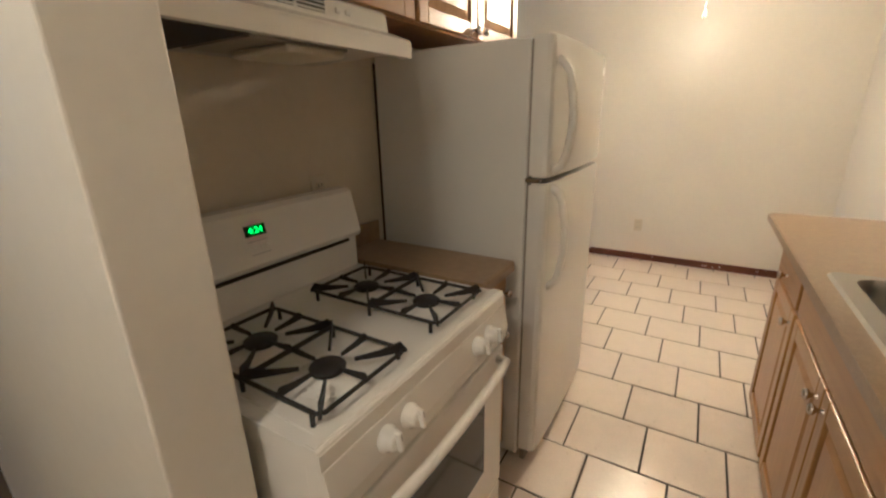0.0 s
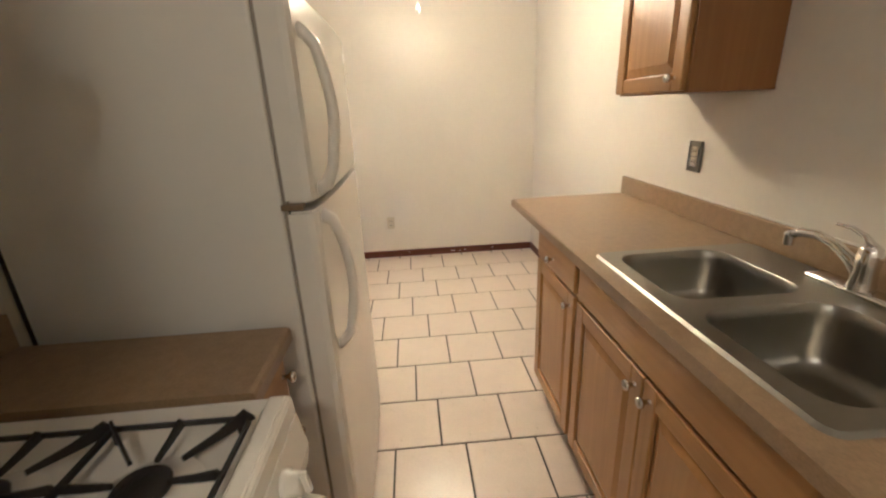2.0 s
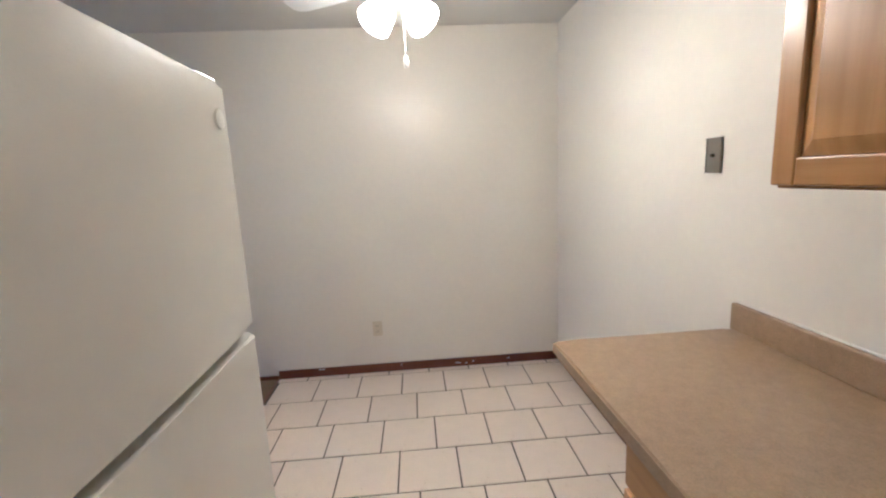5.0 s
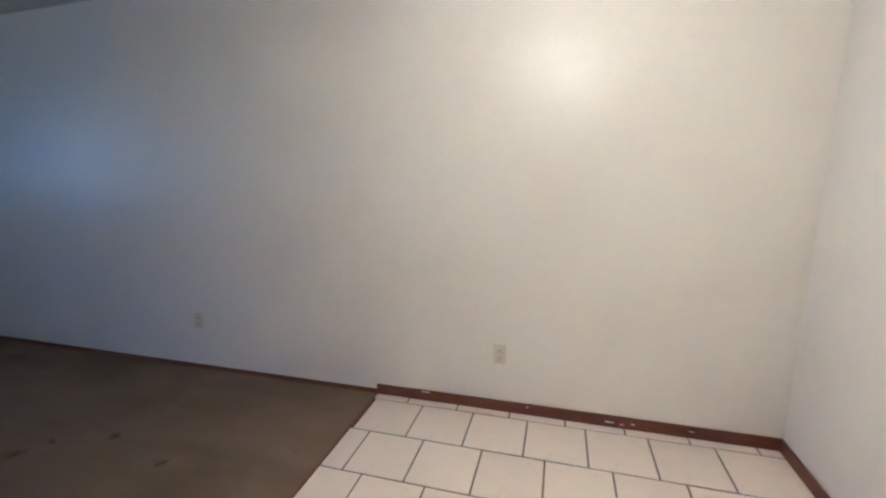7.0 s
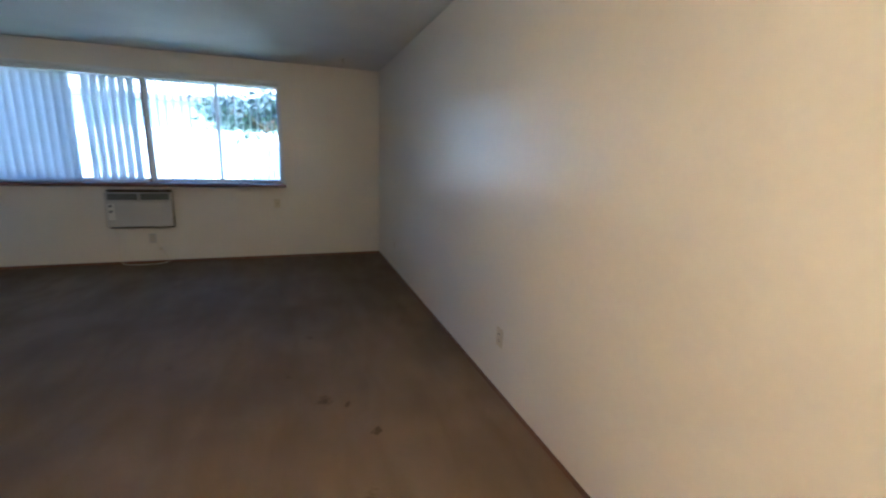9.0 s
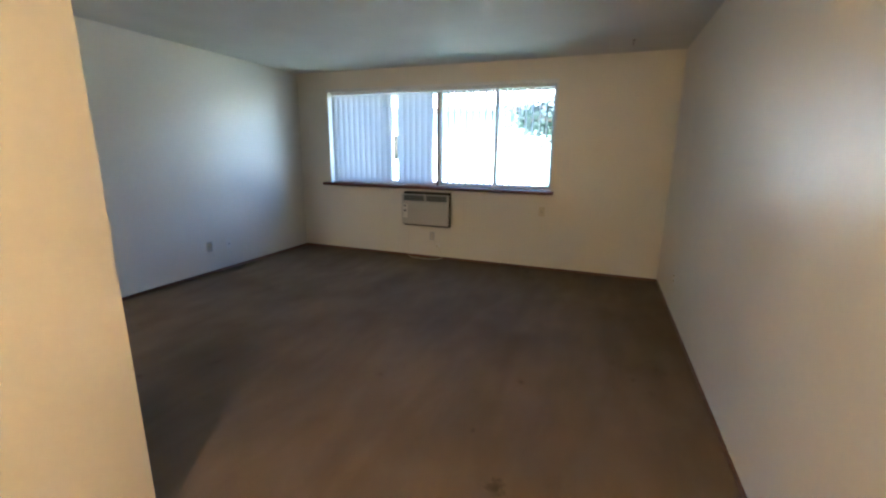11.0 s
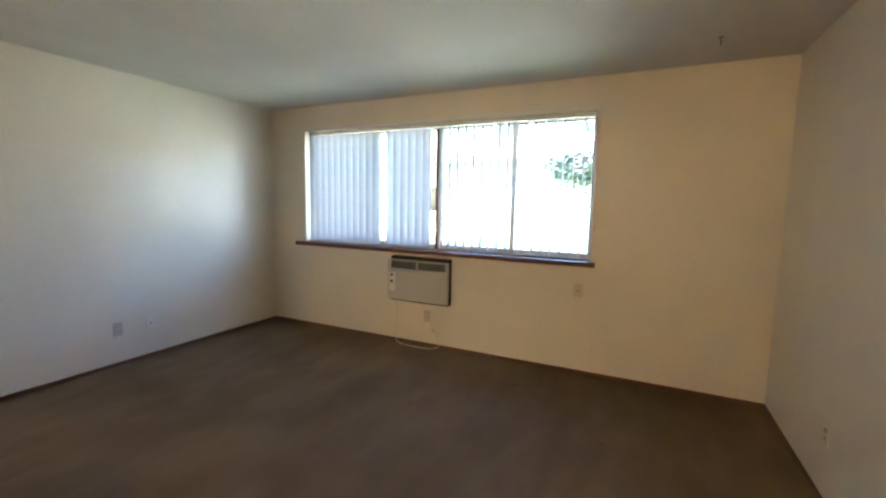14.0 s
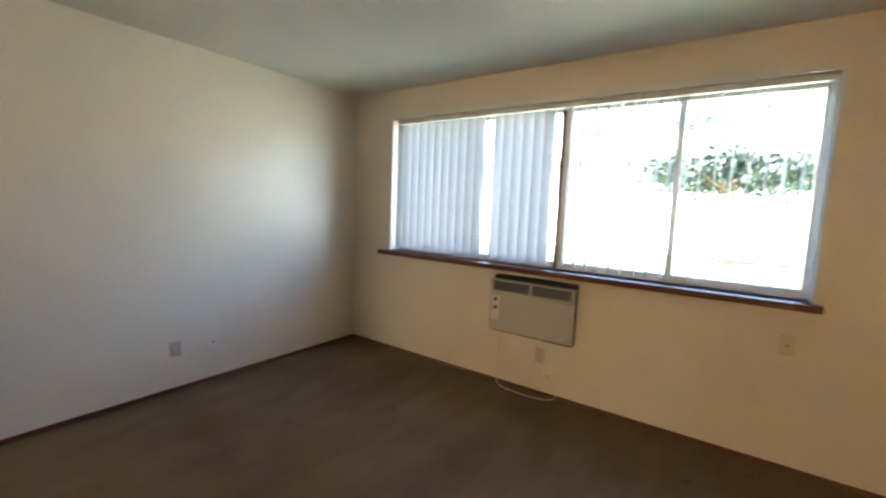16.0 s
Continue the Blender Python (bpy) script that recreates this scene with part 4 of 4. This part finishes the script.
def finger(bm, p, c, rise):
    """A cast finger: tall wedge at the frame, thinning towards the burner."""
    d = c - p
    w = Vector((-d.y, d.x, 0)).normalized() * 0.0032
    rows = []
    for t, up, dn in ((-0.03, 0.002, -0.004), (0.05, rise * 1.5 + 0.002, -0.004), (0.32, rise * 0.5 + 0.003, -0.005), (0.66, 0.003, -0.004)):
        q = p + d * t
        rows.append([bm.verts.new(q + w * s_ + Vector((0, 0, h))) for s_, h in ((1, dn), (-1, dn), (-0.7, up), (0.7, up))])
    for r0, r1 in zip(rows, rows[1:]):
        for i in range(4):
            bm.faces.new((r0[i], r0[(i + 1) % 4], r1[(i + 1) % 4], r1[i]))
    bm.faces.new(rows[0][::-1])
    bm.faces.new(rows[-1])


def grate(y0, y1):
    x0, x1, z = -0.56, -0.13, 0.936
    g = bmesh.new()
    c = 0.012
    tube(g, [(x0 + c, y0, z), (x1 - c, y0, z), (x1, y0 + c, z), (x1, y1 - c, z), (x1 - c, y1, z), (x0 + c, y1, z), (x0, y1 - c, z), (x0, y0 + c, z), (x0 + c, y0, z)], 0.0048, 6)
    xm = (x0 + x1) / 2
    tube(g, [(xm, y0, z), (xm, y1, z)], 0.006, 6)
    ym = (y0 + y1) / 2
    for cx, lo_, hi_ in (((x0 + xm) / 2, x0, xm), ((x1 + xm) / 2, xm, x1)):
        for px, py, k0 in ((lo_, ym, 0.006), (hi_, ym, 0.006), (cx, y0, 0.008), (cx, y1, 0.008), (lo_, y0, 0.013), (hi_, y1, 0.013), (lo_, y1, 0.013), (hi_, y0, 0.013)):
            finger(g, Vector((px, py, z)), Vector((cx, ym, z)), k0)
    for px in (x0 + 0.02, xm, x1 - 0.02):
        for py in (y0, y1):
            tube(g, [(px, py, z), (px, py, 0.9075)], 0.005, 6)
    part("grate", g, M_IRON, ra, "black cast-iron burner grate")
    for cx in ((x0 + xm) / 2, (x1 + xm) / 2):
        part("burner", lathe(bmesh.new(), [(0.075, 0.9078), (0.07, 0.911), (0.034, 0.913), (0.034, 0.924), (0.03, 0.926), (0, 0.926)], Matrix.Translation((cx, ym, 0)), 22), M_WHITE, ra, "", True)
        part("burner_cap", lathe(bmesh.new(), [(0.036, 0.922), (0.038, 0.93), (0.034, 0.934), (0, 0.935)], Matrix.Translation((cx, ym, 0)), 22), M_IRON, ra, "black burner cap", True)


grate(0.405, 0.645)
grate(0.777, 1.005)
ra.matrix_basis = Matrix.Translation((-0.448, 0.713, 0))

# counter between range and refrigerator
sc = thing("base_cabinet", (-0.5, 1.22, 0), "narrow oak base cabinet beside the refrigerator", "cabinet")
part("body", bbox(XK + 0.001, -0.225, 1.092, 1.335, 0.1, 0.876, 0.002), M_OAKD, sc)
front(sc, "door", -0.2245, 1.10, 1.327, 0.122, 0.70, 1, True, (1.29, 0.64))
front(sc, "drawer_front", -0.2245, 1.10, 1.327, 0.722, 0.862, 1, False, (1.30, 0.80))
part("toe_kick", bbox(-0.31, -0.295, 1.092, 1.335, 0, 0.0995), M_OAKD, sc)
st = thing("countertop", (-0.5, 1.22, 0.877), "short tan laminate counter beside the range", "countertop")
b = bmesh.new()
prism(b, [(XK + 0.001, 0.877), (XK + 0.001, 0.914), (-0.192, 0.914), (-0.183, 0.911), (-0.18, 0.903), (-0.18, 0.877)], "y", 1.0905, 1.338)
part("top", b, M_LAM, st)
part("backsplash", bbox(XK + 0.0012, XK + 0.02, 1.0905, 1.338, 0.9145, 1.0, 0.003), M_LAM, st)

# ---------- refrigerator ----------
fr = thing("refrigerator", (-0.45, 1.76, 0), "white top-freezer refrigerator with curved bar handles", "refrigerator")
FY0, FY1, FH = 1.378, 2.155, 1.643
part("body", bbox(XK + 0.014, -0.165, FY0, FY1, 0.03, FH, 0.008, 3), M_FRIDGE, fr)
part("gasket", bbox(-0.1648, -0.1555, FY0 + 0.01, FY1 - 0.01, 0.06, FH - 0.008), M_GASKET, fr, "grey door gasket")


def fridge_door(name, z0, z1):
    bm = bmesh.new()
    out = [(-0.155, FY0), (-0.112, FY0), (-0.097, FY0 + 0.006), (-0.09, FY0 + 0.022)]
    for i in range(1, 10):
        t = i / 10
        out.append((-0.09 + 0.010 * math.sin(math.pi * t), FY0 + 0.022 + t * (FY1 - FY0 - 0.044)))
    out += [(-0.09, FY1 - 0.022), (-0.097, FY1 - 0.006), (-0.112, FY1), (-0.155, FY1)]
    prism(bm, out, "z", z0, z1)
    bmesh.ops.bevel(bm, geom=[e for e in bm.edges if abs(e.verts[0].co.z - e.verts[1].co.z) < 1e-6], offset=0.006, segments=2, affect="EDGES")
    return part(name, bm, M_FRIDGE, fr)


fz = fridge_door("freezer_door", 1.206, FH + 0.004)
fd = fridge_door("fridge_door", 0.065, 1.186)


def fridge_handle(parent, zs, ze):
    """zs: the end by the seam; ze: the far end."""
    y = FY0 + 0.058
    pts_ = [(-0.092, y, ze), (-0.075, y, ze + (zs - ze) * 0.03)]
    for i in range(1, 13):
        t = i / 13
        pts_.append((-0.062 + 0.028 * math.sin(math.pi * min(1, t * 0.95)), y, ze + (zs - ze) * (0.03 + 0.9 * t)))
    pts_ += [(-0.066, y, ze + (zs - ze) * 0.96), (-0.092, y, zs)]
    h = part("handle", tube(bmesh.new(), pts_, [0.016] + [0.013] * (len(pts_) - 3) + [0.016, 0.018], 10), M_WHITE, parent, "white curved bar handle", True)


fridge_handle(fz, 1.225, 1.575)
fridge_handle(fd, 1.165, 0.80)
part("seam_bracket", bbox(-0.168, -0.118, FY0 - 0.002, FY0 + 0.03, 1.189, 1.203, 0.002), M_BRONZE, fr, "dull brown bracket in the door seam")
part("hinge_cap", bbox(-0.19, -0.10, FY1 - 0.09, FY1 - 0.02, FH + 0.0045, FH + 0.016, 0.004), M_FRIDGE, fr)
part("badge", lathe(bmesh.new(), [(0.018, 0), (0.016, 0.004), (0, 0.005)], Matrix.Translation((-0.0895, FY1 - 0.055, 1.585)) @ pose(0, 0, 0, 0, 90, 0), 20), M_PLATE, fr, "small round pale badge")
# Dark strip painting the shade in the gap between refrigerator and wall.
part("back_gap_shade", bbox(XK + 0.003, XK + 0.0135, FY0 + 0.004, FY1 - 0.02, 0.1, FH - 0.03), M_DARK, fr, "dark strip for the shaded gap behind the refrigerator")
part("base_grille", bbox(-0.155, -0.135, FY0 + 0.02, FY1 - 0.02, 0.0, 0.055), M_GASKET, fr)
part("rear_foot", bbox(-0.75, -0.70, FY0 + 0.05, FY1 - 0.05, 0.0, 0.0295), M_DARK, fr)

# ---------- ceiling fan ----------
fx, fy = 0.215, 3.25
ZM = ZC - 0.034
cf = thing("ceiling_fan", (fx, fy, ZC), "white flush-mount ceiling fan with lit glass shades", "ceiling fan")
part("motor_housing", lathe(bmesh.new(), [(0.0, ZC - 0.0005), (0.085, ZC - 0.0005), (0.082, ZC - 0.03), (0.05, ZC - 0.045), (0.045, ZM - 0.03), (0.11, ZM - 0.05), (0.14, ZM - 0.08), (0.145, ZM - 0.14), (0.12, ZM - 0.175), (0.065, ZM - 0.195), (0, ZM - 0.2)], Matrix.Translation((fx, fy, 0)), 28), M_WHITE, cf, "", True)
part("light_kit", lathe(bmesh.new(), [(0.062, ZM - 0.194), (0.068, ZM - 0.225), (0.055, ZM - 0.25), (0.025, ZM - 0.265), (0, ZM - 0.268)], Matrix.Translation((fx, fy, 0)), 24), M_WHITE, cf, "", True)
for i in range(5):
    a = 12 + i * 72
    mb = Matrix.Translation((fx, fy, ZM - 0.172)) @ pose(0, 0, 0, 0, 0, a) @ pose(0, 0, 0, 11, 0, 0)
    b = bmesh.new()
    out = [(0.19, -0.05), (0.5, -0.066), (0.54, -0.056), (0.56, -0.032), (0.56, 0.032), (0.54, 0.056), (0.5, 0.066), (0.19, 0.05)]
    prism(b, out, "z", -0.003, 0.003)
    bmesh.ops.transform(b, matrix=mb, verts=b.verts[:])
    bl_ = part("blade", b, M_DOOR, cf)
    part("blade_iron", bbox(0.11, 0.26, -0.02, 0.02, -0.008, -0.0032, 0.002, 2, mb), M_WHITE, bl_)
for i in range(2):
    a = radians(-35 + i * 250)
    ax = Vector((math.cos(a) * 0.66, math.sin(a) * 0.66, -0.75)).normalized()
    m_ = Matrix.Translation(Vector((fx, fy, ZM - 0.215)) + ax * 0.045) @ ax.to_track_quat("Z", "Y").to_matrix().to_4x4()
    part("shade_holder", lathe(bmesh.new(), [(0.0, 0.0), (0.03, 0.0), (0.032, 0.03), (0.0, 0.03)], m_, 16), M_WHITE, cf)
    gs = part("glass_shade", lathe(bmesh.new(), [(0.03, 0.0305), (0.04, 0.045), (0.057, 0.075), (0.066, 0.11), (0.073, 0.145), (0.069, 0.145), (0.062, 0.11), (0.052, 0.075), (0.036, 0.045), (0.026, 0.0305)], m_, 22), M_SHADE, cf, "glowing frosted bell glass shade", True)
    part("bulb", lathe(bmesh.new(), [(0.014, 0.0305), (0.016, 0.06), (0.036, 0.09), (0.04, 0.108), (0.034, 0.126), (0.018, 0.137), (0.0, 0.14)], m_, 18), M_BULB, gs, "lit round bulb", True)
part("pull_chain", tube(bmesh.new(), [(fx + 0.02, fy - 0.01, ZM - 0.255), (fx + 0.02, fy - 0.01, 1.985)], 0.0018, 5), M_PLATE, cf)
part("chain_bob", lathe(bmesh.new(), [(0, 1.99), (0.006, 1.985), (0.012, 1.96), (0.009, 1.942), (0, 1.938)], Matrix.Translation((fx + 0.02, fy - 0.01, 0)), 12), M_PLATE, cf, "white chain bob", True)

# ---------- outdoors ----------
GZ = -0.25
struct("ground", bbox(-900, 900, -900, 900, GZ - 0.5, GZ), M_GRASS, "sunlit lawn around the building", "ground")
# Added pale strip, kept below the sill line for its bounced daylight.
struct("pavement", bbox(-14.2, -9.6, -30, 40, GZ, GZ + 0.03), M_PAVE, "pale concrete strip added below the sill line for bounced light", "pavement")
HXW, HZE = -22.5, 3.45
hs = thing("house", (-27, 4, GZ), "low pale building with brown eaves across the lawn", "building")
part("wall", bbox(-32.5, HXW, -24, 36, GZ, HZE), M_SIDING, hs)
b = bmesh.new()
prism(b, [(-33.2, HZE), (-27.5, HZE + 1.9), (HXW + 0.7, HZE), (HXW + 0.7, HZE + 0.2), (-27.5, HZE + 2.1), (-33.2, HZE + 0.2)], "y", -24.6, 36.6)
part("roof", b, M_SHINGLE, hs)
part("fascia", bbox(HXW + 0.7, HXW + 0.75, -24.6, 36.6, HZE - 0.06, HZE + 0.2), M_ROOF, hs, "dark grey-brown eave board")
for y in (-16, -7.5, 8.2, 13, 20, 28):
    w_ = part("window", bbox(HXW - 0.02, HXW + 0.06, y, y + 1.6, 0.95, 2.4, 0.01), M_VINYL, hs)
    part("pane", bbox(HXW + 0.06, HXW + 0.075, y + 0.08, y + 1.52, 1.03, 2.32), M_BLACK, w_)


def tree(at, h, spread, leaves, seed, label, low=0.3, up=0.3, bole=0.26):
    rng = random.Random(seed)
    e = thing("tree", at, label, "tree", "trees outside the window")
    bm = bmesh.new()
    x, y, z = at
    tips = []
    tube(bm, [(x, y, z - 0.1), (x + 0.1, y, z + h * 0.25), (x - 0.05, y + 0.1, z + h * 0.5), (x, y, z + h * 0.8)], [bole, bole * 0.75, bole * 0.5, bole * 0.2], 10)
    for i in range(9):
        a = rng.uniform(0, 6.28)
        z0 = z + h * rng.uniform(low, 0.65)
        r_ = spread * rng.uniform(0.5, 0.95)
        tip = (x + r_ * math.cos(a), y + r_ * math.sin(a), z0 + h * rng.uniform(0.1, up))
        mid = (x + r_ * 0.45 * math.cos(a), y + r_ * 0.45 * math.sin(a), z0 + h * 0.1)
        tube(bm, [(x, y, z0), mid, tip], [0.09, 0.06, 0.02], 6)
        tips += [mid, tip, tip]
    part("trunk", bm, M_BARK, e)
    bm = bmesh.new()
    tips += [(x, y, z + h * 0.85)] * 3
    for i in range(leaves):
        c = Vector(rng.choice(tips)) + Vector((rng.gauss(0, 0.55), rng.gauss(0, 0.55), rng.gauss(0, 0.4))) * spread * 0.3
        u = Vector((rng.gauss(0, 1), rng.gauss(0, 1), rng.gauss(0, 1))).normalized()
        w = u.orthogonal().normalized()
        s = rng.uniform(0.08, 0.17)
        bm.faces.new([bm.verts.new(c + u * s), bm.verts.new(c + w * s * 0.5), bm.verts.new(c - u * s), bm.verts.new(c - w * s * 0.5)])
    part("crown", bm, M_LEAF, e)


tree((-20.2, 2.2, GZ), 4.3, 2.3, 3600, 3, "small leafy tree shading the pale building", 0.58, 0.16, 0.07)
tree((-37.0, 1.0, GZ), 10.0, 3.8, 3500, 5, "tall green tree behind the low building")
tree((-37.0, -8.0, GZ), 9.0, 3.6, 3000, 8, "tall green tree behind the low building")
tree((-38.0, 22.0, GZ), 10.0, 4.0, 3000, 11, "tall green tree behind the low building")
tree((-5.5, -19.0, GZ), 6.5, 3.2, 3500, 14, "green tree outside the bedroom window")

# ---------- floor tiles ----------
P, G = 0.309, 0.0085


def tile_mesh(w, h):
    bm = bmesh.new()
    hx, hy, c = w / 2, h / 2, 0.003
    lo_ = [bm.verts.new(p) for p in ((-hx, -hy, -0.004), (hx, -hy, -0.004), (hx, hy, -0.004), (-hx, hy, -0.004))]
    mi = [bm.verts.new((v.co.x, v.co.y, -0.0012)) for v in lo_]
    hi = [bm.verts.new((v.co.x * (1 - c / hx), v.co.y * (1 - c / hy), 0.0)) for v in lo_]
    for r0, r1 in ((lo_, mi), (mi, hi)):
        for i in range(4):
            bm.faces.new((r0[i], r0[(i + 1) % 4], r1[(i + 1) % 4], r1[i]))
    bm.faces.new(hi)
    me = bpy.data.meshes.new("tile")
    bm.to_mesh(me)
    bm.free()
    me.materials.append(M_TILE)
    return me


meshes = {}
for k in range(-11, 8):
    y0 = 2.181 + k * P
    ya, yb = y0 + G / 2, min(y0 + P, YF) - G / 2
    off = 0.085 - 0.106 * k
    n0 = math.floor((XT - off) / P)
    for n in range(n0, n0 + 9):
        xa, xb = max(off + n * P, XT) + G / 2, min(off + (n + 1) * P, XS) - G / 2
        if xb - xa < 0.02 or yb - ya < 0.02 or xb < -0.84 or xa > XS or (xb < XK and yb < YC):
            continue
        key = (round(xb - xa, 3), round(yb - ya, 3))
        if key not in meshes:
            meshes[key] = tile_mesh(xb - xa, yb - ya)
        ob = new("tile", meshes[key])
        ob.parent = floor_tiles
        ob.location = ((xa + xb) / 2, (ya + yb) / 2, 0)
        ob.rotation_euler = (random.uniform(-0.0016, 0.0016), random.uniform(-0.0016, 0.0016), 0)
